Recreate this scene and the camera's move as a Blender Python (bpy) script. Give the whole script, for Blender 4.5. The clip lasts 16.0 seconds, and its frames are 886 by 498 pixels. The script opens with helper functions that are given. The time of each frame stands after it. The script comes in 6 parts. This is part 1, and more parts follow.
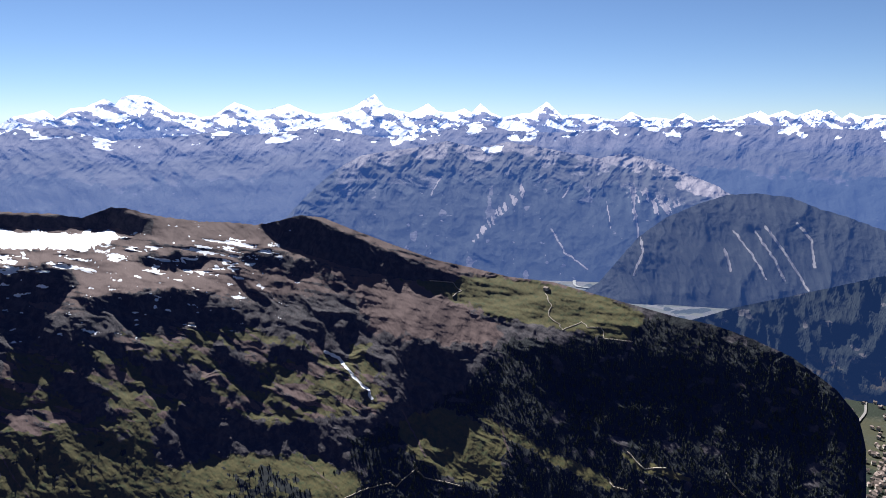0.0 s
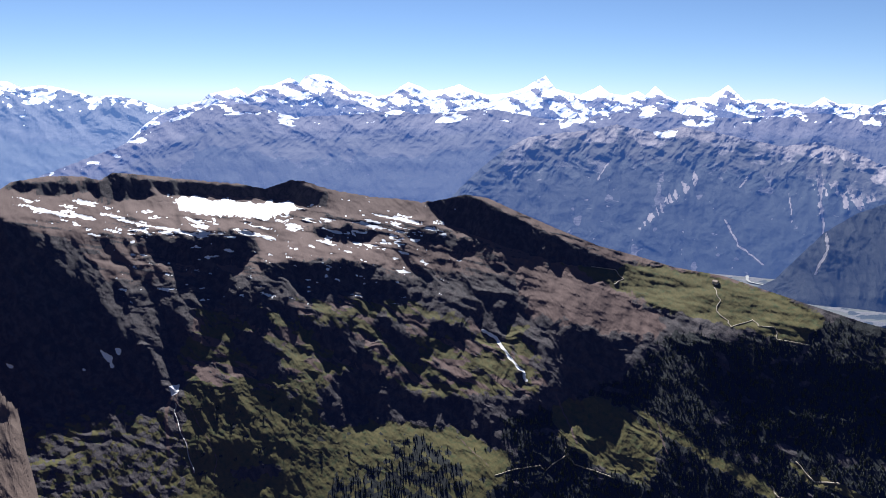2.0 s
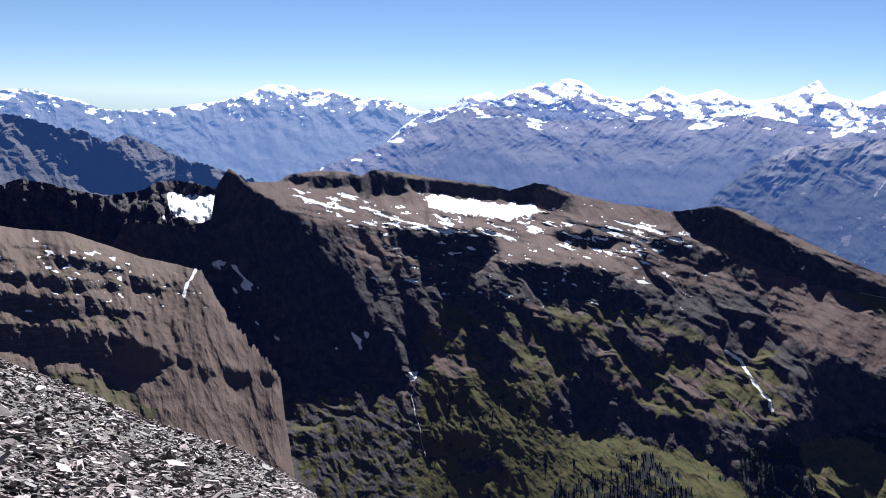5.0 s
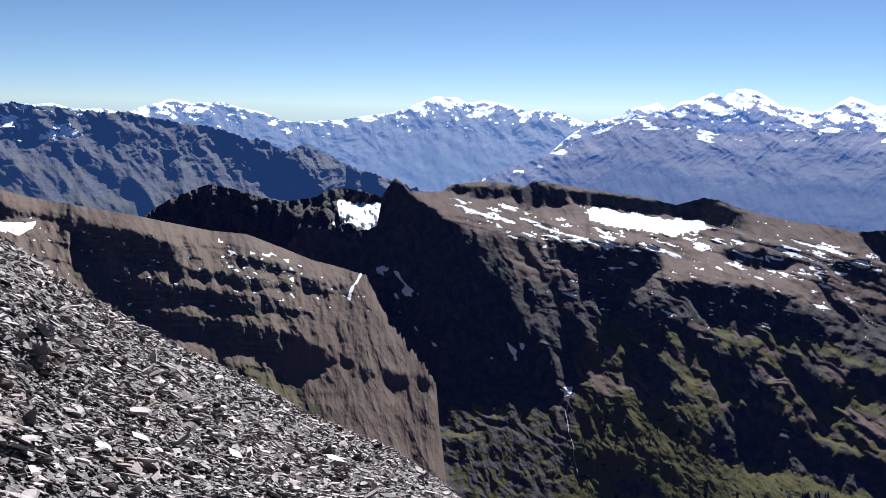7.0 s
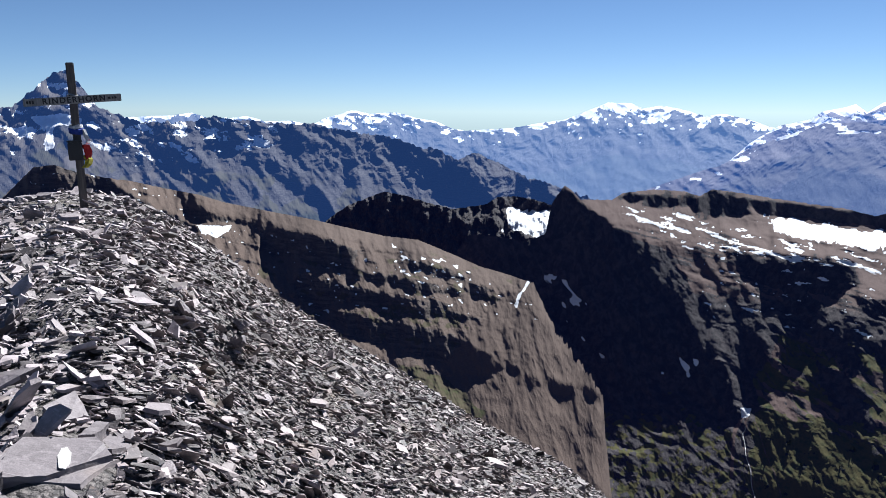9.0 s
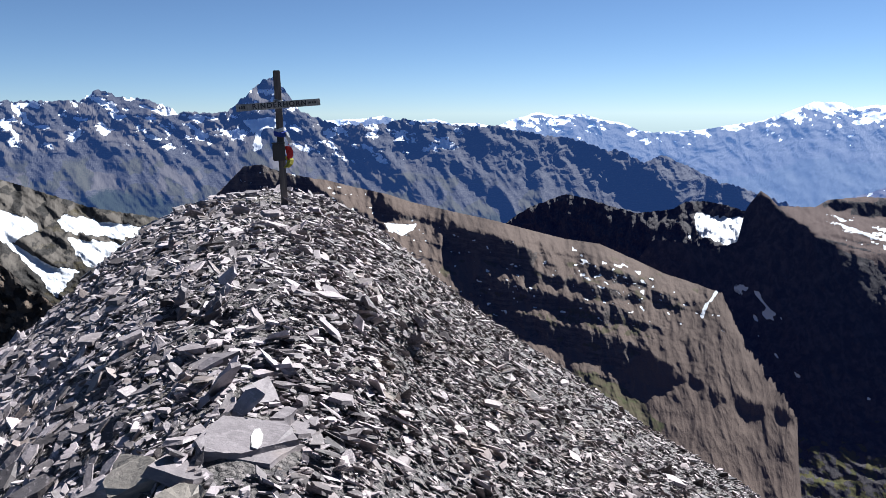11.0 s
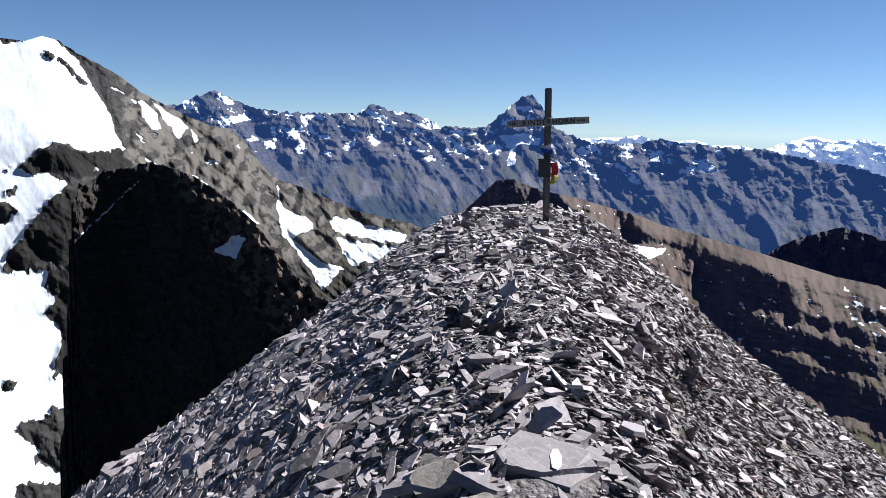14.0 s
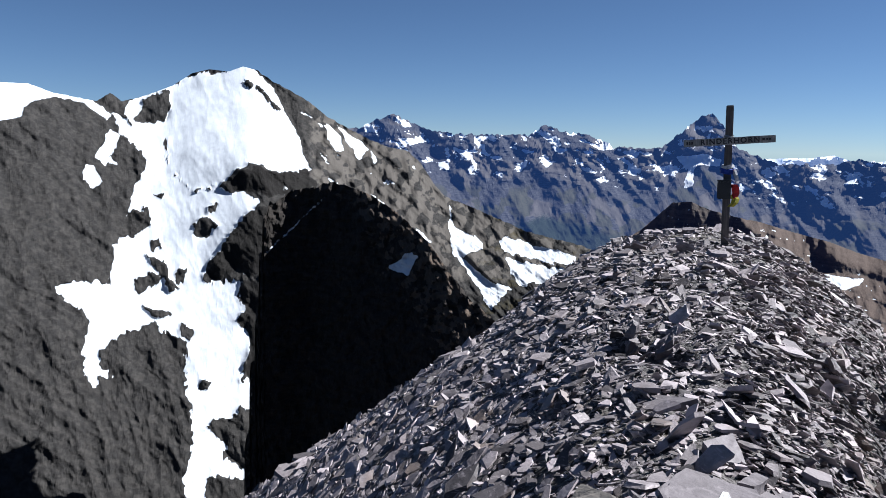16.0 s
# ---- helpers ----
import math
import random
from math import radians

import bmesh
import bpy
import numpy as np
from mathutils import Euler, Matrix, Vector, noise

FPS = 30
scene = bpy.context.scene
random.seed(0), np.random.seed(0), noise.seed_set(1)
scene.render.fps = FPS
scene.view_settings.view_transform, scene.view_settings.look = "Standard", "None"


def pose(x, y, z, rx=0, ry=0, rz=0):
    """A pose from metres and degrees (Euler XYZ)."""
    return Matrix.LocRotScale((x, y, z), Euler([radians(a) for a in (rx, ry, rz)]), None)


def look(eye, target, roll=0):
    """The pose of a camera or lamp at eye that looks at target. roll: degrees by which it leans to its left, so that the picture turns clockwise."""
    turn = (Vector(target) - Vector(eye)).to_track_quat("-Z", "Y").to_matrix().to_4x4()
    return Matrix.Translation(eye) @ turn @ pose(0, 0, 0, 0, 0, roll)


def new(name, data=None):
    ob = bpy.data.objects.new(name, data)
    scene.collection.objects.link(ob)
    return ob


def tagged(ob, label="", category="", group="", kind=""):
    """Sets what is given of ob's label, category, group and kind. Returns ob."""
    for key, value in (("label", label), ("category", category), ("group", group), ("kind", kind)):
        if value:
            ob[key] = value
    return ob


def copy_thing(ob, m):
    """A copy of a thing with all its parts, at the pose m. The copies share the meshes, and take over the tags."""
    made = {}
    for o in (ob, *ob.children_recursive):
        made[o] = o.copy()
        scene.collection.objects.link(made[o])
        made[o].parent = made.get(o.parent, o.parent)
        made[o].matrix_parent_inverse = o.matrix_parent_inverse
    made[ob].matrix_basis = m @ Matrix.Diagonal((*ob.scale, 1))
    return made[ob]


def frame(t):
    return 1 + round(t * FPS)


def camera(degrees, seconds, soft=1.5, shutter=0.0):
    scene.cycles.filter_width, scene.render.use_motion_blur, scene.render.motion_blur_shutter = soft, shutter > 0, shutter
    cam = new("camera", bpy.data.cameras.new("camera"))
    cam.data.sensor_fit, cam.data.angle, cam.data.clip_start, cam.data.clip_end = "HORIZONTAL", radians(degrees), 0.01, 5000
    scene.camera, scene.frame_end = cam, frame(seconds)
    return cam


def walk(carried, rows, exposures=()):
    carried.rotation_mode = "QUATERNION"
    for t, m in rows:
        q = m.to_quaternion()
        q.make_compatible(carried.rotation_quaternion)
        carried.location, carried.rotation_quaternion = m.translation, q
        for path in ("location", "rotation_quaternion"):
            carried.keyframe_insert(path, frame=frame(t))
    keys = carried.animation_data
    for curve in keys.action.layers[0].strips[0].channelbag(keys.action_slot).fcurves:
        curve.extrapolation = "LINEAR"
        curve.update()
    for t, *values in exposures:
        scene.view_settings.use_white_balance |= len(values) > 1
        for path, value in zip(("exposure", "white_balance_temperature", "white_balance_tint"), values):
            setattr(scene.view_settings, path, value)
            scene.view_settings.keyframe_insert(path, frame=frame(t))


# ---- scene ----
cam = camera(59.7, 16.0, soft=0.65)
PATH = [
    (0.0, -0.002, -0.118, -0.026, -178.73, -9.54, -0.08), (0.5, -0.002, -0.118, -0.027, -175.64, -9.91, -0.28),
    (1.0, -0.002, -0.12, -0.027, -172.71, -10.26, -0.52), (1.5, -0.002, -0.122, -0.028, -169.56, -10.64, -0.77),
    (2.0, -0.002, -0.125, -0.028, -166.4, -10.99, -0.96), (2.5, -0.002, -0.129, -0.029, -163.47, -11.32, -1.13),
    (3.0, -0.002, -0.134, -0.03, -160.34, -11.54, -1.4), (3.5, -0.002, -0.139, -0.031, -157.23, -11.54, -1.67),
    (4.0, -0.002, -0.146, -0.033, -154.29, -11.41, -1.67), (6.5, -0.003, -0.183, -0.041, -139.45, -10.59, -1.2),
    (7.0, 0.02, -0.186, -0.05, -136.46, -10.5, -1.23), (7.5, -0.02, -0.165, -0.04, -133.34, -10.39, -1.01),
    (8.0, -0.08, -0.128, -0.012, -130.37, -10.28, -0.74), (8.5, -0.126, -0.11, -0.003, -127.13, -10.15, -0.39),
    (9.0, -0.15, -0.095, 0.004, -124.02, -10.08, -0.17), (11.5, -0.104, -0.115, 0.009, -107.45, -9.89, 0.1),
    (12.0, -0.051, -0.075, 0.004, -104.46, -9.84, -0.16), (12.5, 0.0, -0.034, 0.0, -101.32, -9.73, -0.35),
    (13.0, -0.004, 0.034, 0.009, -98.38, -9.55, -0.57), (13.5, -0.006, 0.09, 0.008, -95.2, -9.2, -0.88),
    (14.0, -0.008, 0.14, 0.011, -92.11, -8.83, -1.29), (14.5, 0.005, 0.145, 0.013, -89.15, -8.51, -1.35),
    (15.0, 0.037, 0.105, 0.006, -85.82, -8.19, -1.24), (15.5, 0.065, 0.098, -0.005, -82.57, -7.84, -1.12),
    (16.0, 0.064, 0.107, -0.007, -79.53, -7.55, -1.05),
]
walk(cam, [(t, pose(x, y, z, 90 + p, r, w)) for t, x, y, z, w, p, r in PATH],
     exposures=[(0.0, 1.86, 5700, 12), (3.5, 1.96, 5700, 12), (6.5, 1.80, 5600, 10), (9.0, 1.78, 5550, 8), (12.5, 1.95, 5600, 8), (14.5, 1.80, 5500, 8), (16.0, 1.58, 5450, 8)])

# ---- world, sun ----
SUN_AZ, SUN_EL = 157.0, 42.0
world = bpy.data.worlds.new("world")
scene.world = world
world.use_nodes = True
wn = world.node_tree.nodes
sky = wn.new("ShaderNodeTexSky")
sky.sky_type, sky.sun_disc = "NISHITA", False
sky.sun_elevation, sky.sun_rotation = radians(SUN_EL), radians(SUN_AZ)
sky.altitude, sky.air_density, sky.dust_density, sky.ozone_density = 5200, 1.0, 0.4, 1.7
wn["Background"].inputs["Strength"].default_value = 0.024
world.node_tree.links.new(sky.outputs["Color"], wn["Background"].inputs["Color"])
sun = new("sun", bpy.data.lights.new("sun", "SUN"))
sun.data.energy, sun.data.angle, sun.data.color = 5.0, radians(0.5), (1.0, 0.91, 0.79)
sun.matrix_world = look((0, 0, 0), (-math.sin(radians(SUN_AZ)) * math.cos(radians(SUN_EL)),
                                    -math.cos(radians(SUN_AZ)) * math.cos(radians(SUN_EL)), -math.sin(radians(SUN_EL))))


# ---- noise ----
def lattice(ix, iy, seed):
    n = (ix * 374761393 + iy * 668265263 + seed * 144269504) & 0xFFFFFFFF
    n = ((n ^ (n >> 13)) * 1274126177) & 0xFFFFFFFF
    return (n ^ (n >> 16)) & 0xFFFFFFFF


def perlin(x, y, seed=0):
    """Gradient noise, about -0.7 to 0.7."""
    x0, y0 = np.floor(x).astype(np.int64), np.floor(y).astype(np.int64)
    fx, fy = x - x0, y - y0
    u, v = fx ** 3 * (fx * (fx * 6 - 15) + 10), fy ** 3 * (fy * (fy * 6 - 15) + 10)

    def corner(dx, dy):
        a = lattice(x0 + dx, y0 + dy, seed) * (2 * math.pi / 4294967296.0)
        return np.cos(a) * (fx - dx) + np.sin(a) * (fy - dy)

    top = corner(0, 0) * (1 - u) + corner(1, 0) * u
    low = corner(0, 1) * (1 - u) + corner(1, 1) * u
    return top * (1 - v) + low * v


def fbm(x, y, octaves=4, seed=0, gain=0.5):
    total, amp = 0.0, 1.0
    for k in range(octaves):
        total = total + amp * perlin(x * 2 ** k + 7.3 * k, y * 2 ** k - 3.1 * k, seed + k)
        amp *= gain
    return total


def ridged(x, y, octaves=4, seed=0, gain=0.5):
    """Sharp ridges: 1 on the crests, towards 0 in the hollows."""
    total, amp, norm = 0.0, 1.0, 0.0
    for k in range(octaves):
        total = total + amp * (1 - 2.0 * np.abs(perlin(x * 2 ** k + 5.7 * k, y * 2 ** k + 2.9 * k, seed + k)))
        norm += amp
        amp *= gain
    return total / norm


def ramp(a, b, x):
    t = np.clip((x - a) / (b - a), 0, 1)
    return t * t * (3 - 2 * t)


# ---- materials ----
def shader(name):
    m = bpy.data.materials.new(name)
    m.use_nodes = True
    return m, m.node_tree, m.node_tree.nodes["Principled BSDF"]


class Graph:
    """Short words for building node graphs."""

    def __init__(self, tree):
        self.tree = tree

    def link(self, a, b):
        self.tree.links.new(a, b)

    def put(self, socket, value):
        if isinstance(value, bpy.types.NodeSocket):
            self.link(value, socket)
        else:
            socket.default_value = value

    def coords(self, stretch=(1, 1, 1)):
        c = self.tree.nodes.new("ShaderNodeTexCoord")
        if stretch == (1, 1, 1):
            return c.outputs["Object"]
        p = self.tree.nodes.new("ShaderNodeMapping")
        p.inputs["Scale"].default_value = stretch
        self.link(c.outputs["Object"], p.inputs["Vector"])
        return p.outputs["Vector"]

    def noise(self, scale, detail=4.0, rough=0.55, vector=None, distortion=0.0):
        n = self.tree.nodes.new("ShaderNodeTexNoise")
        n.inputs["Scale"].default_value, n.inputs["Detail"].default_value = scale, detail
        n.inputs["Roughness"].default_value, n.inputs["Distortion"].default_value = rough, distortion
        self.link(vector if vector is not None else self.coords(), n.inputs["Vector"])
        return n.outputs["Fac"]

    def crags(self, scale, vector=None):
        """Sharp ridged noise."""
        n = self.tree.nodes.new("ShaderNodeTexNoise")
        n.noise_type = "RIDGED_MULTIFRACTAL"
        n.inputs["Scale"].default_value, n.inputs["Detail"].default_value = scale, 6.0
        n.inputs["Roughness"].default_value = 0.62
        self.link(vector if vector is not None else self.coords(), n.inputs["Vector"])
        return n.outputs["Fac"]

    def voronoi(self, scale, feature="F1", vector=None):
        n = self.tree.nodes.new("ShaderNodeTexVoronoi")
        n.feature = feature
        n.inputs["Scale"].default_value = scale
        self.link(vector if vector is not None else self.coords(), n.inputs["Vector"])
        return n.outputs["Distance"]

    def math(self, op, a, b=0.0, clamp=False):
        n = self.tree.nodes.new("ShaderNodeMath")
        n.operation, n.use_clamp = op, clamp
        self.put(n.inputs[0], a)
        self.put(n.inputs[1], b)
        return n.outputs[0]

    def step(self, x, low, high):
        n = self.tree.nodes.new("ShaderNodeMapRange")
        n.interpolation_type = "SMOOTHSTEP"
        self.put(n.inputs["Value"], x)
        n.inputs["From Min"].default_value, n.inputs["From Max"].default_value = low, high
        return n.outputs["Result"]

    def mix(self, fac, a, b):
        n = self.tree.nodes.new("ShaderNodeMix")
        n.data_type = "RGBA"
        self.put(n.inputs["Factor"], fac)
        for socket, value in ((n.inputs[6], a), (n.inputs[7], b)):
            self.put(socket, (*value, 1) if isinstance(value, tuple) else value)
        return n.outputs[2]

    def attribute(self, name):
        n = self.tree.nodes.new("ShaderNodeAttribute")
        n.attribute_name = name
        return n.outputs["Fac"]

    def random(self):
        return self.tree.nodes.new("ShaderNodeObjectInfo").outputs["Random"]

    def island(self):
        return self.tree.nodes.new("ShaderNodeNewGeometry").outputs["Random Per Island"]

    def bump(self, height, strength, distance, bsdf):
        n = self.tree.nodes.new("ShaderNodeBump")
        n.inputs["Strength"].default_value, n.inputs["Distance"].default_value = strength, distance
        self.link(height, n.inputs["Height"])
        self.link(n.outputs["Normal"], bsdf.inputs["Normal"])


def mountain_material(name, rock, rock_dark, scree=(0.30, 0.24, 0.21), grass=(0.042, 0.048, 0.021), grass_dry=(0.105, 0.085, 0.044),
                      wood=(0.018, 0.028, 0.016), size=60.0, air=0.0, air_colour=(0.11, 0.25, 0.74), relief=1.0, tone=0.37, beds=(0.35, 0.35, 3.0)):
    """Bare rock with strata, screes, turf, woods and snow, each where its attribute says; size: metres of the large
    blotches.
    air: strength of the blue emission that stands in for haze, on far ranges and nearer slopes."""
    rock, rock_dark, scree, grass, grass_dry, wood = (tuple(tone * c for c in x) for x in (rock, rock_dark, scree, grass, grass_dry, wood))
    m, tree, bsdf = shader(name)
    g = Graph(tree)
    big, mid, fine = g.noise(1 / size, 5), g.noise(6 / size, 6, 0.65), g.noise(40 / size, 5, 0.7)
    strata = g.noise(5 / size, 6, 0.6, g.coords(beds), 0.6)
    base = g.mix(g.step(strata, 0.38, 0.62), rock, rock_dark)
    base = g.mix(g.math("MULTIPLY", g.step(mid, 0.4, 0.65), 0.55), base, tuple(0.62 * c for c in rock_dark))
    base = g.mix(g.math("MULTIPLY", g.step(fine, 0.45, 0.7), 0.4), base, tuple(min(0.6, 1.35 * c) for c in rock))
    loose = g.mix(g.step(fine, 0.35, 0.65), scree, tuple(0.72 * c for c in scree))
    rough_edge = g.math("MULTIPLY", g.math("SUBTRACT", g.math("ADD", mid, fine), 1.0), 0.55)
    base = g.mix(g.step(g.math("ADD", g.attribute("scree"), rough_edge), 0.35, 0.65), base, loose)
    turf = g.mix(g.step(mid, 0.28, 0.56), grass, grass_dry)
    turf = g.mix(g.math("MULTIPLY", g.step(fine, 0.45, 0.7), 0.35), turf, tuple(0.6 * c for c in grass))
    base = g.mix(g.step(g.math("ADD", g.attribute("grass"), rough_edge), 0.35, 0.65), base, turf)
    trees = g.mix(g.step(fine, 0.4, 0.6), wood, tuple(1.5 * c for c in wood))
    base = g.mix(g.step(g.math("ADD", g.attribute("wood"), rough_edge), 0.4, 0.6), base, trees)
    white = g.mix(g.step(big, 0.35, 0.7), (0.56, 0.58, 0.62), (0.46, 0.48, 0.52))
    snow = g.step(g.math("ADD", g.attribute("snow"), g.math("MULTIPLY", rough_edge, 0.6)), 0.45, 0.55)
    base = g.mix(snow, base, white)
    g.link(base, bsdf.inputs["Base Color"])
    bsdf.inputs["Roughness"].default_value = 0.95
    bsdf.inputs["Specular IOR Level"].default_value = 0.15
    crag = g.crags(7 / size, g.coords((0.8, 0.8, 1.6)))
    height = g.math("ADD", g.math("MULTIPLY", crag, 0.35), g.math("MULTIPLY", fine, 0.5))
    height = g.math("MULTIPLY", height, g.math("SUBTRACT", 1.0, g.math("MULTIPLY", g.attribute("grass"), 0.8)))
    height = g.math("MULTIPLY", height, g.math("SUBTRACT", 1.0, g.math("MULTIPLY", g.attribute("scree"), 0.65)))
    height = g.math("MULTIPLY", height, g.math("SUBTRACT", 1.0, g.math("MULTIPLY", snow, 0.85)))
    g.bump(height, 0.6, size / 22 * relief, bsdf)
    # haze is put in by letting the slope itself glow
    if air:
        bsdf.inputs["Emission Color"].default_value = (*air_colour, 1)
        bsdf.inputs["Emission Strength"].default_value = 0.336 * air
    return m


# massif and ridge: faint blue emission tints their shadows in place of haze
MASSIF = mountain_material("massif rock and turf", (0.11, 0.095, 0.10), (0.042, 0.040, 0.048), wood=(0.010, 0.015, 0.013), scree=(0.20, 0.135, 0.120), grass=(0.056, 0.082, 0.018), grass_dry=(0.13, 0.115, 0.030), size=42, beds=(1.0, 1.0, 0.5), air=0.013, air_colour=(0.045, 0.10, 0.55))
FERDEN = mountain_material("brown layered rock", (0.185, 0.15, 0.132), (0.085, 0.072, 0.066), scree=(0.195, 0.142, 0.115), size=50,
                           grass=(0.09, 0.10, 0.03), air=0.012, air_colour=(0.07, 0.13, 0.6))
# the peak's wood tone is near black, for crags that lie in shade
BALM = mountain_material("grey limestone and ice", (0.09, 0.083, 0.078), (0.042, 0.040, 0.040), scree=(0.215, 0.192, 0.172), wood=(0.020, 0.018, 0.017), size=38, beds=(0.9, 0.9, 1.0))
# the spur's shade is put into these near-black rock colours
BLACK = mountain_material("spur rock darkened as in shade", (0.075, 0.062, 0.055), (0.04, 0.035, 0.032), scree=(0.21, 0.16, 0.125), size=50)
# the blue of these three ranges is emission that replaces haze
RANGE = mountain_material("granite range with blue haze glow", (0.11, 0.108, 0.115), (0.05, 0.052, 0.062), scree=(0.15, 0.137, 0.128), grass=(0.05, 0.06, 0.035), grass_dry=(0.09, 0.085, 0.055), size=45, air=0.145, air_colour=(0.085, 0.2, 0.62))
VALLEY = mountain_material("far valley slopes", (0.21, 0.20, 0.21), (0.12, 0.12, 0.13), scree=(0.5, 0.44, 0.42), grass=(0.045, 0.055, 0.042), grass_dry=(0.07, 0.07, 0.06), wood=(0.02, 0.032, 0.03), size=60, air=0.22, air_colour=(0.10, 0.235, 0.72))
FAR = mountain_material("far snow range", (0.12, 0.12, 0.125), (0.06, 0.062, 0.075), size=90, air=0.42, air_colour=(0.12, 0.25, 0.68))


# ---- terrain ----
def glide(rows, width):
    """Rows evened out sideways over about that many columns."""
    n = max(1, int(width / 2)) * 2 + 1
    for _ in range(2):
        pad = np.pad(rows, ((0, 0), (n // 2 + 1, n // 2)), mode="edge")
        total = np.cumsum(pad, axis=1)
        rows = (total[:, n:] - total[:, :-n]) / n
    return rows


def sheet(name, label, material, crest, foot, depth, style, step=0.08, rows=180, jag=0.12, spurs=0.03, spur_size=2.0,
          seed=1, category="mountain", smooth=False, widen=5.0, lip=0.12, even=0.3, even_up=2.6, ragged=((0, 1),), crest_run=2.5):
    """A mountainside that rises from its foot to its crest. crest, foot: (bearing, elevation angle) in degrees as seen from the
    summit; depth: metres to the foot. style(bearing, angle, share, crest) gives the steepness and the covers."""
    crest, foot = np.array(crest), np.array(foot)
    az = np.arange(crest[0, 0], crest[-1, 0] + step / 2, step)
    top = np.interp(az, crest[:, 0], crest[:, 1])
    teeth = jag * np.interp(az, [a for a, _ in ragged], [k for _, k in ragged]) * (ridged(az * 1.3, az * 0 + seed, 5, seed, 0.6) - 0.55)
    low = np.interp(az, foot[:, 0], foot[:, 1])
    broad = np.maximum(glide(top[None, :], crest_run / step)[0], low + 0.8)
    peak = np.maximum(top + teeth, low + 0.5)
    over = broad + max(0.0, float(np.max(peak - broad))) + 0.1
    v = np.linspace(0, 1, rows)[:, None]
    el = low + (over - low) * v
    bearing = np.broadcast_to(az, el.shape)
    skyline = np.broadcast_to(np.maximum(glide(top[None, :], 0.7 / step)[0], low + 0.5), el.shape)
    share = np.clip((el - low) / (skyline - low), 0, 1)
    tan_slope, covers, relief = style(bearing, el, share, skyline)
    even_ground = covers.pop("even_ground", 0.0)
    th = np.radians(el)
    rate = 1 / np.cos(th) ** 2 / np.maximum(tan_slope - np.tan(th), 0.12)
    inc = 0.5 * (rate[1:] + rate[:-1]) * np.diff(th, axis=0)
    cum = np.vstack([np.zeros((1, len(az))), np.cumsum(inc, axis=0)])
    # the large form is even sideways; cliffs and ledges stay, but do not add up to steps between columns
    form = glide(cum, widen / step)
    detail = cum - form
    span = max(3, int(rows * even_up / (np.mean(over) - np.mean(low))))
    snowy = glide(covers["snow"], 0.5 / step)
    detail = glide(detail - glide(detail.T, span).T, even / step) * (1 - 0.8 * snowy) * (1 - even_ground)
    cum = form + detail
    reach = np.interp(az, [p[0] for p in depth], [p[1] for p in depth])
    bulge = ridged(bearing / spur_size + el * 0.12, el / spur_size * 0.45 + seed, 5, seed + 20, 0.45)
    calm = 1 - 0.8 * snowy
    far = np.exp(np.log(reach) + cum - spurs * calm * (bulge - 0.5) * np.minimum(1, 6 * share) - relief * np.minimum(1, 6 * share))
    # cut along the skyline: the rows from the foot up to each bearing's crest
    at = v * ((peak - low) / (over - low)) * (rows - 1)
    k = np.minimum(at.astype(int), rows - 2)
    w = at - k
    cols = np.arange(len(az))[None, :]
    pick = lambda a: a[k, cols] * (1 - w) + a[k + 1, cols] * w
    covers = {key: pick(a) for key, a in covers.items()}
    el, far = pick(el), pick(far)
    th = np.radians(el)
    x, y, z = far * np.sin(np.radians(bearing)), far * np.cos(np.radians(bearing)), far * np.tan(th)
    # a skirt that goes into the ground, and the slope behind the crest
    sa, ca = np.sin(np.radians(az)), np.cos(np.radians(az))
    front, back = far[0] * 0.985, far[-1] * (1 + lip)
    behind = far[-1] * (1 + 3 * lip)
    X = np.vstack([front * sa, x, back * sa, behind * sa])
    Y = np.vstack([front * ca, y, back * ca, behind * ca])
    Z = np.vstack([z[0] - 130, z, z[-1] - far[-1] * lip * 0.55, z[-1] - far[-1] * lip * 2.2])
    ob = grid_mesh(name, X, Y, Z, material, smooth)
    for key, value in covers.items():
        full = np.vstack([value[:1], value, value[-1:], value[-1:]]).astype(np.float32)
        ob.data.attributes.new(key, "FLOAT", "POINT").data.foreach_set("value", full.ravel())
    tagged(ob, label, category, kind="structure")
    return {"az": az, "el": el, "far": far, "rows": rows, "covers": covers, "ob": ob}


def grid_mesh(name, X, Y, Z, material, smooth=False, wrap=False):
    r, c = X.shape
    mesh = bpy.data.meshes.new(name)
    idx = np.arange(r * c, dtype=np.int32).reshape(r, c)
    nxt = np.roll(idx, -1, axis=1) if wrap else idx[:, 1:]
    cur = idx if wrap else idx[:, :-1]
    quads = np.stack([cur[:-1], nxt[:-1], nxt[1:], cur[1:]], -1).reshape(-1, 4)
    mesh.vertices.add(r * c)
    mesh.vertices.foreach_set("co", np.stack([X, Y, Z], -1).astype(np.float32).ravel())
    mesh.loops.add(quads.size)
    mesh.loops.foreach_set("vertex_index", quads.ravel())
    mesh.polygons.add(len(quads))
    mesh.polygons.foreach_set("loop_start", np.arange(0, quads.size, 4, dtype=np.int32))
    mesh.polygons.foreach_set("use_smooth", np.full(len(quads), smooth))
    mesh.update(calc_edges=True)
    mesh.materials.append(material)
    return new(name, mesh)


def on_sheet(s, bearing, angle):
    """The place on a mountainside at that bearing and angle."""
    j = int(np.clip(round((bearing - s["az"][0]) / (s["az"][1] - s["az"][0])), 0, len(s["az"]) - 1))
    d = float(np.interp(angle, s["el"][:, j], s["far"][:, j]))
    b, e = radians(bearing), radians(angle)
    return Vector((d * math.sin(b), d * math.cos(b), d * math.tan(e)))


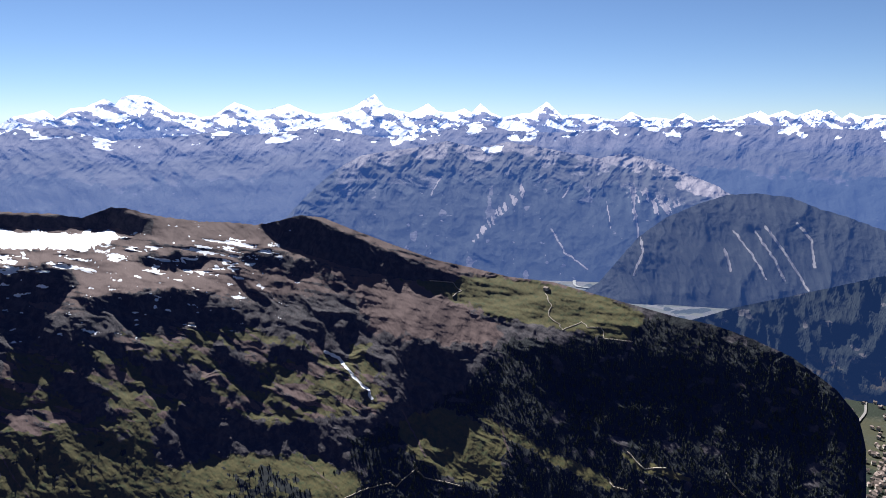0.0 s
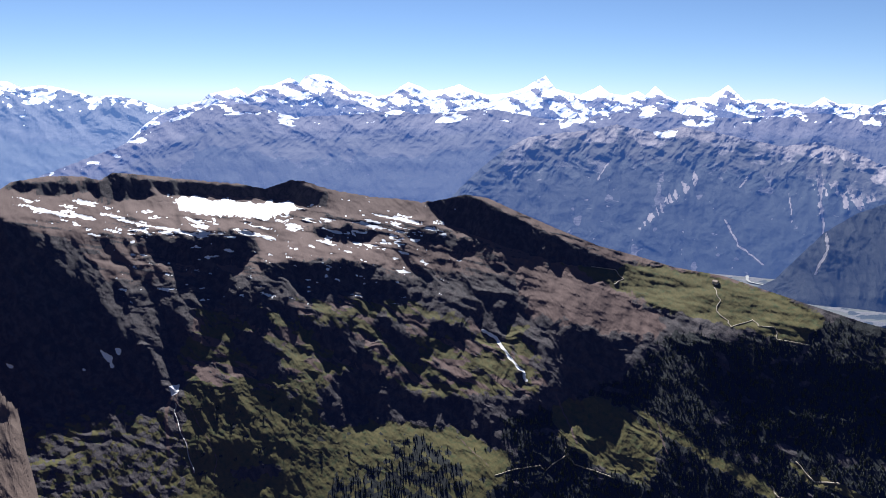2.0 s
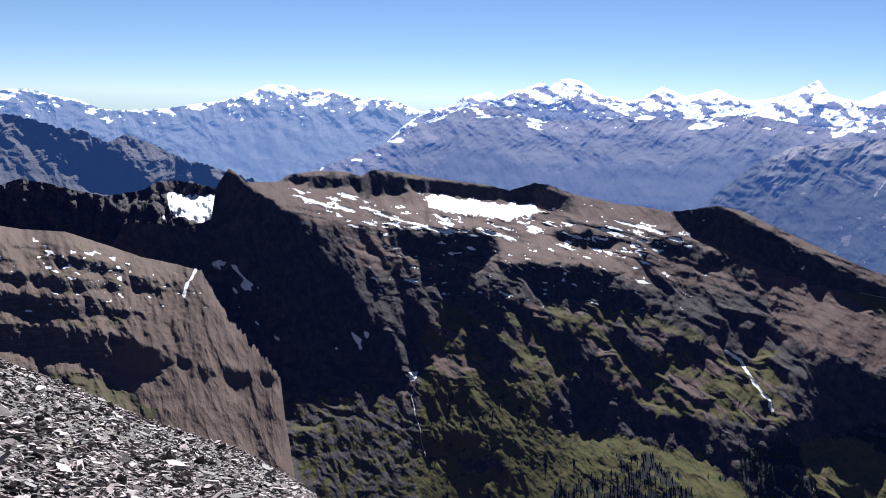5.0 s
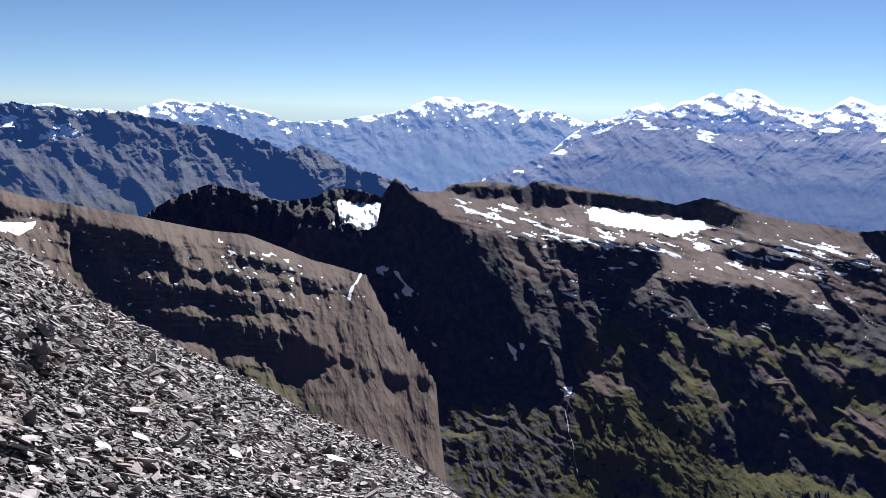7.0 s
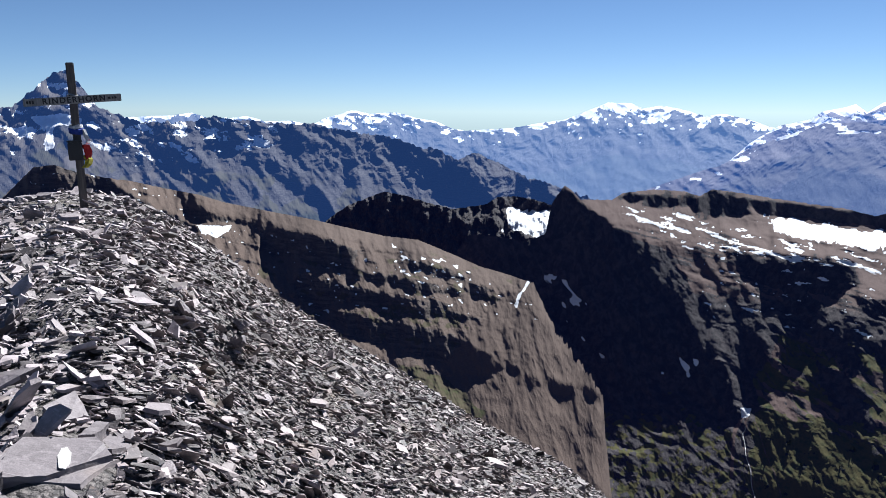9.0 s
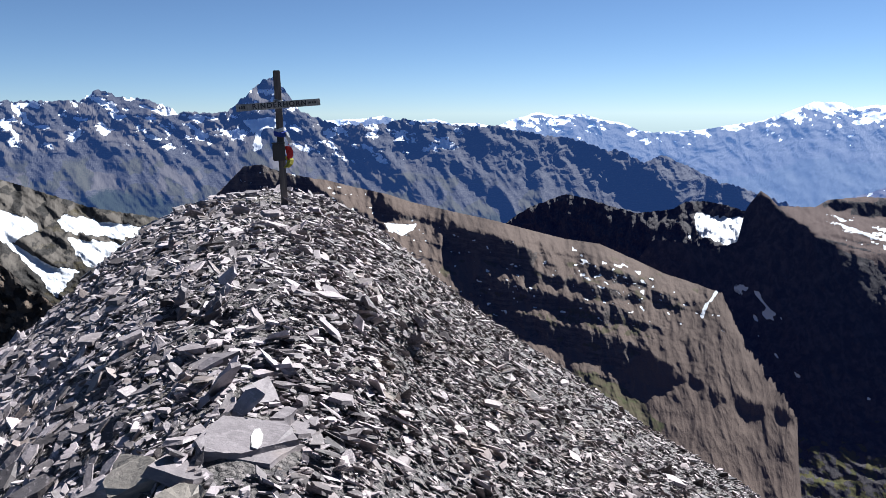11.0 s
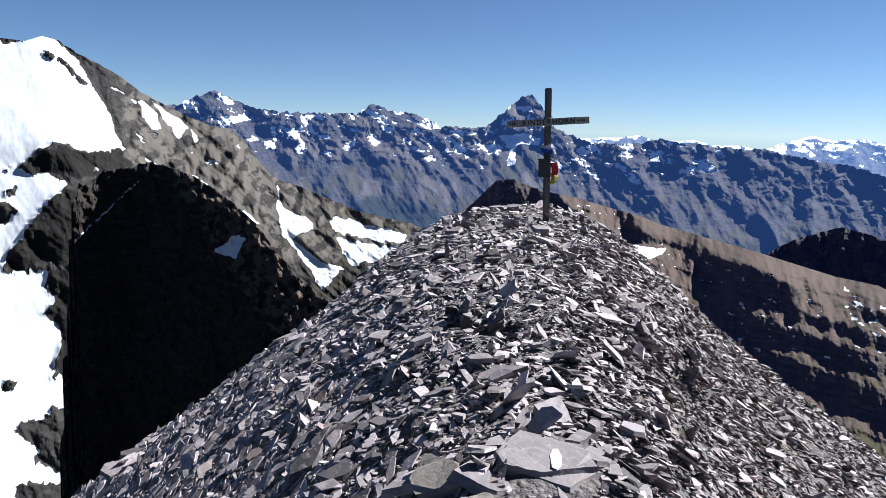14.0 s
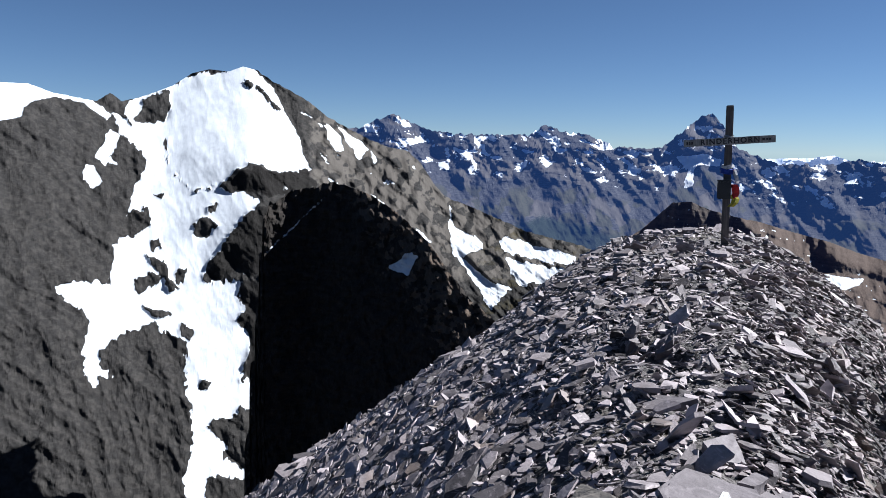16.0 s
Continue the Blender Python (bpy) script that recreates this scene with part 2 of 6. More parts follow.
def patch(points, az, el, soft=0.15, wobble=0.25, seed=3, size=1.0):
    """1 inside an outline of (bearing, angle), 0 outside, with an uneven rim."""
    p = np.array(points, float)
    out = np.zeros(az.shape)
    pad = soft + wobble + 0.1
    box = (az > p[:, 0].min() - pad) & (az < p[:, 0].max() + pad) & (el > p[:, 1].min() - pad) & (el < p[:, 1].max() + pad)
    if not box.any():
        return out
    x, y = az[box], el[box]
    near, inside = np.full(x.shape, 1e9), np.zeros(x.shape, bool)
    for (ax, ay), (bx, by) in zip(p, np.roll(p, -1, axis=0)):
        dx, dy = bx - ax, by - ay
        t = np.clip(((x - ax) * dx + (y - ay) * dy) / (dx * dx + dy * dy + 1e-12), 0, 1)
        near = np.minimum(near, np.hypot(x - ax - t * dx, y - ay - t * dy))
        cross = (ay > y) != (by > y)
        inside ^= cross & (x < ax + (y - ay) / (dy if dy else 1e-9) * dx)
    d = np.where(inside, near, -near) + wobble * fbm(x / size, y / size, 4, seed, 0.6)
    out[box] = ramp(-soft, soft, d)
    return out


def streak(points, az, el, width, seed=5):
    """1 along a line of (bearing, angle), with an uneven width in degrees."""
    out = np.zeros(az.shape)
    p = np.array(points, float)
    box = (az > p[:, 0].min() - 1) & (az < p[:, 0].max() + 1) & (el > p[:, 1].min() - 1) & (el < p[:, 1].max() + 1)
    x, y = az[box], el[box]
    x, y = x + 0.12 * fbm(x * 0.9, y * 1.6, 3, seed + 7), y + 0.08 * fbm(x * 1.6, y * 0.9, 3, seed + 11)
    near = np.full(x.shape, 1e9)
    for (ax, ay), (bx, by) in zip(p[:-1], p[1:]):
        dx, dy = bx - ax, by - ay
        t = np.clip(((x - ax) * dx + (y - ay) * dy) / (dx * dx + dy * dy), 0, 1)
        near = np.minimum(near, np.hypot(x - ax - t * dx, y - ay - t * dy))
    w = width * (1 + 0.8 * perlin(x * 3, y * 3, seed))
    out[box] = 1 - ramp(0.5 * w, 1.1 * w, near)
    return out


def none(az):
    return {k: np.zeros(az.shape) for k in ("snow", "grass", "wood", "scree")}


def spines(az, el, k, seed, down):
    """Spurs and gullies that run down a far mountainside, large and small, flatter towards its foot."""
    u = az + 0.9 * fbm(az * 0.3, el * 0.4, 3, seed)
    large = ridged(u * 0.40 + 0.22 * el, el * 0.42, 3, seed + 1, 0.5) - 0.5
    small = ridged(u * 1.1 - 0.5 * el, el * 1.0, 4, seed + 2, 0.6) - 0.5
    return k * (0.013 * large + 0.006 * small) * (0.25 + 0.75 * ramp(4.5, 1.0, down))


# ---- the massif across the valley: plateau with a snowfield, cliffs, alp and woods ----
MASSIF_CREST = [
    (124.6, -11.0), (126.0, -9.0), (128.0, -9.1), (130.0, -9.5), (131.7, -8.9), (132.1, -6.7), (132.5, -6.0), (133.0, -5.3), (133.5, -5.6), (134.2, -6.3), (136.43, -6.27),
    (137.26, -5.75), (139.35, -5.45), (141.44, -5.52), (142.49, -5.82), (143.3, -5.33), (144.54, -5.42), (145.99, -5.61),
    (148.85, -5.94), (151.66, -6.22), (153.48, -6.62), (155.35, -5.99), (156.4, -6.09), (158.1, -6.66), (161.07, -7.19),
    (163.59, -7.38), (164.85, -7.57), (166.49, -7.37), (168.11, -6.96), (169.78, -7.12), (171.83, -7.99), (175.18, -9.28),
    (178.15, -10.34), (181.14, -10.96), (183.7, -11.55), (187.08, -11.88), (190.02, -12.6), (192.92, -13.27), (196.15, -13.94),
    (198.51, -14.26), (201.2, -14.98), (203.84, -15.9), (206.8, -17.65), (208.3, -19.2), (208.9, -21.0), (209.3, -25.0), (209.5, -29.0)]
SNOWFIELD = [(146.86, -7.0), (149.74, -7.18), (153.07, -7.58), (155.51, -7.49), (155.82, -8.02), (153.51, -8.74), (151.41, -8.52),
             (148.7, -8.3), (147.47, -7.9)]
RIM_WALL = [(145.26, -5.79), (148.09, -6.0), (151.39, -6.4), (155.35, -5.9), (158.11, -6.9), (157.93, -8.05), (155.94, -7.5),
            (153.49, -7.3), (149.74, -6.97), (146.86, -6.92)]
NORTH_FACE = [(133.1, -5.4), (134.8, -7.0), (138.2, -9.0), (140.4, -9.7), (141.9, -11.7), (143.7, -14.6), (144.4, -17.5), (145.6, -19.5),
              (146.2, -20.7), (144.3, -20.7), (141.5, -19.6), (139.9, -19.7), (138.0, -20.6), (136.3, -20.4), (135.2, -19.2), (134.5, -17.0),
              (133.0, -15.7), (132.0, -13.4), (128.8, -14.0), (124.0, -14.0), (124.0, -8.0), (131.0, -5.0)]
RIBBED = [(137.7, -8.9), (140.8, -9.2), (144.7, -9.8), (146.2, -11.5), (149.8, -16.5), (148.5, -18.3), (146.4, -19.2), (144.8, -17.9),
          (142.2, -13.4), (139.6, -10.9)]
RIDGE_SHADE = [(165.27, -7.63), (168.11, -6.9), (170.62, -7.9), (174.73, -9.75), (180.04, -11.7), (179.16, -12.05), (174.9, -11.69),
               (170.8, -10.48), (167.02, -9.2)]
# cliffs under the plateau and between the slanting turf slopes, traced where the view shows shade
UPPER_CLIFFS = [
    [(137.3, -5.7), (142.1, -5.8), (142.4, -6.5), (139.4, -6.7), (136.9, -6.3)],
    [(142.1, -6.7), (142.9, -5.3), (145.6, -5.8), (145.9, -6.8), (142.8, -7.2)],
    [(144.5, -9.4), (147.4, -9.9), (149.5, -9.6), (152.4, -9.6), (153.0, -11.0), (151.7, -12.0), (148.6, -12.0), (145.8, -11.2)],
    [(153.0, -12.1), (157.0, -11.7), (159.6, -11.9), (161.3, -12.4), (162.7, -13.5), (165.9, -14.9), (163.1, -14.6), (159.7, -14.2),
     (156.6, -13.7), (153.6, -12.7)],
    [(156.5, -9.4), (159.5, -9.3), (161.5, -9.8), (160.9, -10.4), (157.4, -10.1)],
    [(163.8, -9.5), (165.9, -9.7), (168.0, -10.1), (169.8, -11.0), (168.1, -11.2), (163.8, -10.2)],
    [(168.2, -13.9), (170.4, -14.4), (171.8, -16.0), (171.4, -17.6), (170.2, -17.7), (169.0, -16.1)]]
MIDDLE_CLIFFS = [
    [(148.2, -11.5), (150.3, -12.0), (151.1, -13.2), (152.4, -14.1), (154.0, -16.6), (152.8, -16.9), (150.7, -15.0), (148.6, -13.2)],
    [(151.5, -13.1), (153.2, -14.0), (155.4, -15.2), (156.9, -16.6), (156.2, -16.9), (153.4, -15.0)],
    [(156.7, -16.4), (158.8, -16.6), (160.8, -18.2), (161.8, -19.6), (159.8, -19.5), (156.7, -17.6)],
    [(161.7, -15.7), (163.6, -16.3), (164.6, -18.0), (165.2, -19.6), (163.7, -19.4), (161.5, -16.8)],
    [(165.6, -16.2), (168.0, -16.5), (169.1, -17.3), (168.5, -17.8), (165.6, -17.2)],
    [(151.1, -16.5), (152.8, -17.1), (153.9, -18.4), (154.7, -19.9), (152.8, -20.2), (151.1, -17.8)]]
LOWER_CLIFFS = [
    [(158.1, -20.3), (160.7, -19.8), (163.3, -20.8), (165.2, -22.0), (168.7, -21.8), (173.0, -22.1), (174.2, -21.0), (177.1, -21.0),
     (178.3, -21.9), (173.1, -23.4), (170.6, -23.9), (166.1, -22.9), (163.4, -22.7), (159.8, -22.1)],
    [(156.7, -22.6), (158.5, -22.4), (160.3, -23.2), (160.1, -23.8), (157.2, -23.4)],
    [(150.5, -26.2), (152.8, -26.1), (154.5, -26.4), (153.9, -27.1), (150.5, -27.0)],
    [(174.7, -17.0), (176.7, -16.2), (178.4, -16.6), (181.4, -18.9), (182.9, -20.3), (178.8, -20.8), (176.7, -21.0), (174.8, -18.5)],
    [(184.0, -16.6), (192.2, -15.8), (196.3, -16.6), (203.9, -16.9), (207.5, -17.5), (208.9, -19.8), (207.1, -21.1), (201.2, -20.9),
     (195.6, -19.4), (185.6, -19.3)]]
ROCK_BAND = [(161.3, -10.2), (165.5, -10.5), (169.8, -10.7), (172.3, -11.0), (174.4, -12.1), (175.0, -14.5), (173.4, -15.8), (171.8, -16.0),
             (169.1, -14.1), (165.6, -13.0), (161.3, -11.5)]
SCREE_PINK = [(172.61, -11.54), (176.01, -12.01), (182.03, -14.49), (183.77, -15.7), (181.62, -16.98), (176.85, -16.17),
              (173.4, -15.71), (172.58, -13.62)]
ALP = [(174.74, -11.16), (180.29, -11.4), (186.25, -11.8), (191.28, -12.8), (193.78, -14.0), (192.63, -16.11), (187.17, -15.18),
       (183.75, -14.87), (179.44, -13.68), (176.01, -12.51)]
FOREST = [(171.5, -23.3), (175.9, -21.9), (180.3, -19.9), (183.8, -16.1), (188.0, -16.2), (193.4, -14.0), (196.2, -13.7), (201.2, -14.8),
          (204.6, -16.0), (208.3, -18.5), (212.0, -25.1), (210.0, -31.0), (168.7, -31.4), (172.3, -26.5)]
CLEARINGS = [[(186.1, -24.0), (188.7, -24.4), (190.9, -25.1), (192.7, -26.1), (191.8, -26.4), (189.2, -25.4), (186.6, -24.5)],
             [(192.5, -23.6), (193.8, -24.1), (196.3, -24.3), (197.6, -25.0), (196.0, -25.0), (193.4, -24.7)],
             [(181.2, -21.5), (183.9, -22.4), (186.5, -23.7), (188.3, -24.0), (186.1, -24.1), (183.0, -23.0)]]
GLADE = [(175.1, -21.8), (178.6, -21.1), (181.2, -21.9), (183.9, -23.8), (183.1, -26.9), (178.6, -25.8), (175.9, -24.2)]
MEADOW = [(147.2, -20.4), (151.0, -20.8), (156.7, -21.9), (158.1, -23.9), (163.0, -23.6), (168.8, -24.3), (171.1, -25.3), (173.4, -26.6),
          (171.4, -29.5), (147.3, -33.3), (147.1, -25.9)]
OLIVE = [(158.1, -24.1), (161.2, -23.7), (165.3, -24.1), (168.8, -24.4), (171.1, -25.7), (169.0, -27.0), (166.3, -26.6), (163.1, -25.0),
         (159.9, -25.5)]
GROVE = [(162.4, -24.8), (164.8, -24.6), (167.6, -25.9), (169.0, -27.8), (168.3, -29.7), (157.3, -30.1), (158.2, -27.5), (160.9, -26.8),
         (163.1, -26.2)]
TURF = [(148.6, -14.8), (153.6, -14.9), (157.1, -14.5), (164.0, -14.9), (168.4, -16.2), (172.9, -16.6), (175.0, -21.1), (168.7, -21.9),
        (165.2, -21.9), (160.7, -20.2), (158.0, -20.8), (156.7, -22.0), (151.0, -21.0), (147.5, -20.7), (147.0, -18.0)]
RUBBLE = [(136.3, -20.6), (137.9, -20.8), (140.3, -20.0), (141.5, -19.8), (144.3, -21.0), (145.9, -21.2), (147.1, -25.2), (148.3, -27.2),
          (147.3, -33.3), (135.3, -31.7)]
PLATEAU = [(144.3, -7.6), (147.5, -8.0), (152.8, -8.9), (157.0, -8.8), (162.6, -10.6), (163.5, -11.6), (159.6, -12.0), (156.6, -11.6),
           (153.2, -11.9), (152.4, -9.7), (147.9, -9.6), (144.7, -9.2)]
DASHES = [(135.3, -6.32), (143.24, -7.3), (148.08, -8.51), (156.48, -8.92), (162.38, -8.3), (167.04, -9.49), (162.51, -11.14),
          (151.42, -10.02), (142.79, -9.84)]


def joined(outlines, az, el, soft, wobble, seed, size=1.0):
    return np.maximum.reduce([patch(p, az, el, soft, wobble, seed + k, size) for k, p in enumerate(outlines)])


def massif_style(az, el, v, top):
    dip = el + 0.22 * (az - 160)
    fall_line = el + 0.78 * az
    warp = fbm(az * 0.22, el * 0.35, 3, 12, 0.55)
    rough = fbm(az * 1.2, el * 1.6, 5, 13, 0.6)
    grain = fbm(fall_line * 1.9 + 1.2 * warp, (el - 0.78 * az) * 0.35, 4, 14, 0.6)
    ledges = fbm(dip * 3.4 + 0.6 * warp, az * 0.25, 4, 50, 0.6)
    alp = patch(ALP, az, el, 0.3, 0.4, 21)
    meadow = patch(MEADOW, az, el, 0.4, 0.6, 22)
    olive = patch(OLIVE, az, el, 0.2, 0.4, 37)
    plateau = patch(PLATEAU, az, el, 0.3, 0.4, 23)
    pink = patch(SCREE_PINK, az, el, 0.5, 0.7, 24)
    field = patch(SNOWFIELD, az, el, 0.05, 0.34, 25, 0.7)
    turf = patch(TURF, az, el, 0.4, 0.8, 38)
    rubble = patch(RUBBLE, az, el, 0.2, 0.5, 35)
    north = patch(NORTH_FACE, az, el, 0.2, 0.4, 31)
    ribbed = patch(RIBBED, az, el, 0.5, 0.5, 39)
    band = patch(ROCK_BAND, az, el, 0.4, 0.5, 30)
    woods = patch(FOREST, az, el, 0.3, 0.6, 32)
    open_wood = np.maximum(joined(CLEARINGS, az, el, 0.15, 0.3, 61, 0.6), 0.8 * patch(GLADE, az, el, 0.3, 0.6, 65))
    dome = patch([(155.6, -6.0), (158.1, -6.4), (161, -6.9), (164.5, -7.3), (166, -8.2), (163, -9.0), (158.5, -8.6), (156.5, -7.6)], az, el, 0.15, 0.3, 34)
    wall = np.maximum(patch(RIM_WALL, az, el, 0.1, 0.2, 26), patch(RIDGE_SHADE, az, el, 0.12, 0.25, 28))
    bluff = np.maximum.reduce([wall, joined(UPPER_CLIFFS, az, el + 0.25 * ledges, 0.1, 0.45, 70, 0.6), joined(MIDDLE_CLIFFS, az, el + 0.3 * grain, 0.12, 0.5, 80, 0.6),
                               joined(LOWER_CLIFFS, az, el + 0.3 * grain, 0.15, 0.5, 90, 0.7)])
    # thin rock steps along the beds, and slanting crags that run down between turf strips
    steps = ramp(0.16, 0.30, ledges + 0.25 * rough) * ramp(-17.5, -14, el) * ramp(-7.6, -9.0, el)
    crags = ramp(0.14, 0.30, grain + 0.30 * rough) * ramp(-11.8, -13.8, el)
    crags = crags * (1 - 0.93 * meadow) * (1 - 0.9 * alp) * (1 - 0.85 * pink) * (1 - 0.7 * rubble)
    small = np.clip(np.maximum(crags, steps * (1 - 0.3 * plateau) * (1 - alp) * (1 - 0.6 * pink)), 0, 1) * (1 - dome) * (1 - field)
    lines = ridged((el + 1.25 * az) * 0.62 + 0.8 * warp, (1.25 * el - az) * 0.05, 4, 48, 0.55)
    # the steepness past which a slope turns away from the sun
    turned = math.tan(radians(SUN_EL)) / np.cos(np.radians(np.clip(np.abs(az - SUN_AZ), 0, 58)))
    slope = 0.34 + 0.12 * ramp(-13, -19, el) + 0.10 * rough * (1 - dome) * (1 - alp) + small * (turned - 0.30 + 0.2 * rough)
    slope = slope * (1 - band) + band * (0.45 + (turned - 0.35) * ramp(-0.05, 0.2, ledges + 0.3 * grain))
    slope = slope * (1 - 0.5 * plateau) + 0.06 + 0.12 * alp
    slope = slope * (1 - meadow) + meadow * (0.54 + 0.14 * ramp(160, 155, az) + 0.14 * fbm(az * 0.5, dip * 1.4, 4, 15) + 0.22 * ramp(160, 153, az) * ramp(-0.3, 0.2, fbm(fall_line * 0.5, dip * 0.9, 3, 16)) - 0.16 * olive)
    slope = slope * (1 - rubble) + rubble * (0.64 + 0.36 * rough)
    slope = slope * (1 - woods) + woods * (turned * (0.80 + 0.12 * rough + 0.12 * ramp(-0.1, 0.3, grain) - 0.25 * open_wood))
    slope = slope * (1 - bluff) + bluff * turned * (1.30 + 0.16 * wall + 0.1 * ramp(-0.1, 0.2, ledges) - 0.34 * ramp(0.22, 0.42, grain + 0.3 * ledges) * (1 - wall))
    slope = slope * (1 - north) + north * (1.25 + 0.55 * ramp(-13, -9, el) - 0.30 * ramp(0.55, 0.85, lines) * ramp(139, 143, az))
    slope = slope * (1 - ribbed) + ribbed * (1.08 - 0.56 * ramp(0.58, 0.80, lines + 0.15 * rough))
    slope = slope * (1 - field) + 0.10 * field
    c = none(az)
    soft = 1 - ramp(0.3, 0.8, np.maximum(small, bluff))
    bare = ramp(0.02, 0.22, fbm(az * 0.42 + 0.4 * el, dip * 0.9, 4, 41, 0.6))
    c["grass"] = np.clip(turf * (1 - 0.95 * bare) * (0.45 + 0.55 * soft) + 0.8 * alp + 1.3 * meadow + rubble * ramp(-0.15, 0.2, rough - 0.5 * ramp(-23, -20, el)), 0, 1.3) * (1 - pink) * (1 - 0.9 * bluff)
    c["grass"] = np.maximum(c["grass"], woods * open_wood)
    c["wood"] = np.clip(woods * ramp(-0.5, -0.25, fbm(az * 0.6, el * 0.9, 4, 42)), 0, 1) * (1 - 0.8 * alp) * (1 - ramp(0.3, 0.6, open_wood))
    c["wood"] = np.maximum(c["wood"], 0.95 * patch(GROVE, az, el, 0.2, 0.7, 66, 0.5) * ramp(-0.2, 0.0, fbm(az * 1.1, el * 1.4, 4, 43)))
    c["wood"] = np.maximum(c["wood"], 0.8 * meadow * ramp(0.40, 0.46, fbm(az * 0.9, el * 1.4, 4, 43)))
    c["scree"] = np.clip(pink + plateau + dome + 0.9 * soft * ramp(-15, -11, el) + turf * bare * soft, 0, 1) * (1 - 0.8 * bluff) * (1 - north)
    dashes = patch(DASHES, az, el, 0.3, 0.4, 33) * ramp(0.17, 0.24, fbm(az * 0.4, dip * 2.4, 4, 44, 0.6)) * (1 - 0.7 * wall)
    spots = (1 - north) * ramp(0.46, 0.52, fbm(az * 0.7, dip * 2.4, 4, 45, 0.6)) * ramp(-17, -13, el) * ramp(-6.5, -8, el) * ramp(172, 164, az)
    shade_snow = north * ramp(0.34, 0.42, fbm(az * 1.1 + el * 0.5, el * 0.7, 3, 46, 0.5)) * joined(
        [[(131.5, -11.8), (134.0, -11.8), (135.2, -14.0), (136.5, -17.8), (134.6, -18.0), (133.2, -15.0)], [(139.2, -17.3), (143.8, -17.0), (144.0, -18.6), (139.4, -18.4)]],
        az, el, 0.2, 0.3, 67)
    gully = streak([(169.72, -16.92), (170.72, -17.36), (171.88, -18.86), (173.0, -19.85), (173.26, -20.42)], az, el, 0.14)
    fall = np.maximum(streak([(146.54, -20.39), (145.88, -21.77), (145.93, -24.73)], az, el, 0.16),
                      streak([(146.75, -20.4), (146.52, -22.2), (147.15, -24.2), (147.66, -26.18)], az, el, 0.10))
    tracks = np.maximum.reduce([streak([(147.3, -21.0), (148.2, -23.0), (149.4, -25.4), (149.0, -26.8)], az, el, 0.07), streak([(167.9, -24.6), (169.2, -25.6), (170.6, -26.6)], az, el, 0.07),
                                streak([(175.6, -21.3), (176.6, -23.2), (177.4, -24.6)], az, el, 0.08), streak([(183.0, -22.0), (184.2, -24.6)], az, el, 0.07)])
    c["snow"] = np.clip(field + dashes + spots + 0.9 * shade_snow + gully + patch([(146.2, -20.2), (146.9, -20.1), (146.8, -20.8), (146.3, -20.9)], az, el, 0.05, 0.15, 36), 0, 1)
    c["scree"] = np.maximum.reduce([c["scree"], fall, 0.8 * tracks])
    for k in ("grass", "wood"):
        c[k] = c[k] * (1 - fall) * (1 - 0.8 * tracks)
    c["even_ground"] = glide(np.maximum(alp, 0.9 * dome), 12)
    tame = (1 - 0.85 * np.maximum.reduce([alp, plateau, field, 0.7 * meadow, dome, pink])) * ramp(-8.5, -11.5, el) * (1 - 0.7 * north)
    relief = 0.009 * (ridged(fall_line * 0.3 + 0.6 * warp, (0.78 * el - az) * 0.12, 4, 47, 0.5) - 0.5) * tame + 0.006 * fbm(az * 0.3 + 0.3 * el, el * 0.8, 3, 58) * alp
    return slope, c, relief + 0.0010 * fbm(fall_line * 1.8, (el - 0.78 * az) * 0.9, 4, 49, 0.55) * (1 - field)


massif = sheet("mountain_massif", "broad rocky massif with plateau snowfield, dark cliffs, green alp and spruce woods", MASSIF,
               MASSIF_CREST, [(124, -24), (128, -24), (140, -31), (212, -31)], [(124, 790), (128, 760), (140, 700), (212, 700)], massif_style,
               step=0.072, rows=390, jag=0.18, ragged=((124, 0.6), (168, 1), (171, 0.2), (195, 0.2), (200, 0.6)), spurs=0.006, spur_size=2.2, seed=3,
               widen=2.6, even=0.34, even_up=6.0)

# ---- the brown layered ridge behind the cross, with its screes ----
RIDGE_CREST = [
    (89.5, -11.0), (91.14, -8.15), (92.82, -6.53), (94.08, -5.71), (95.34, -4.47), (96.17, -3.65), (97.42, -3.56), (98.67, -4.06),
    (100.34, -4.47), (102.02, -4.75), (104.12, -5.3), (106.5, -5.85), (108.27, -6.45), (111.42, -7.18), (114.65, -7.87),
    (116.3, -8.31), (119.64, -9.1), (122.18, -9.41), (124.74, -10.45), (126.88, -11.36), (129.23, -11.99), (131.0, -12.61),
    (131.87, -14.69), (133.18, -16.76), (134.95, -18.81), (136.4, -20.83), (136.7, -23.64), (137.36, -27.15), (138, -30)]
RIDGE_SCREE = [(123.77, -18.6), (127.18, -15.47), (128.88, -13.02), (131.0, -12.0), (133.5, -15.52), (138.27, -19.2), (138.69, -31),
               (130.27, -31), (126.85, -22.8)]
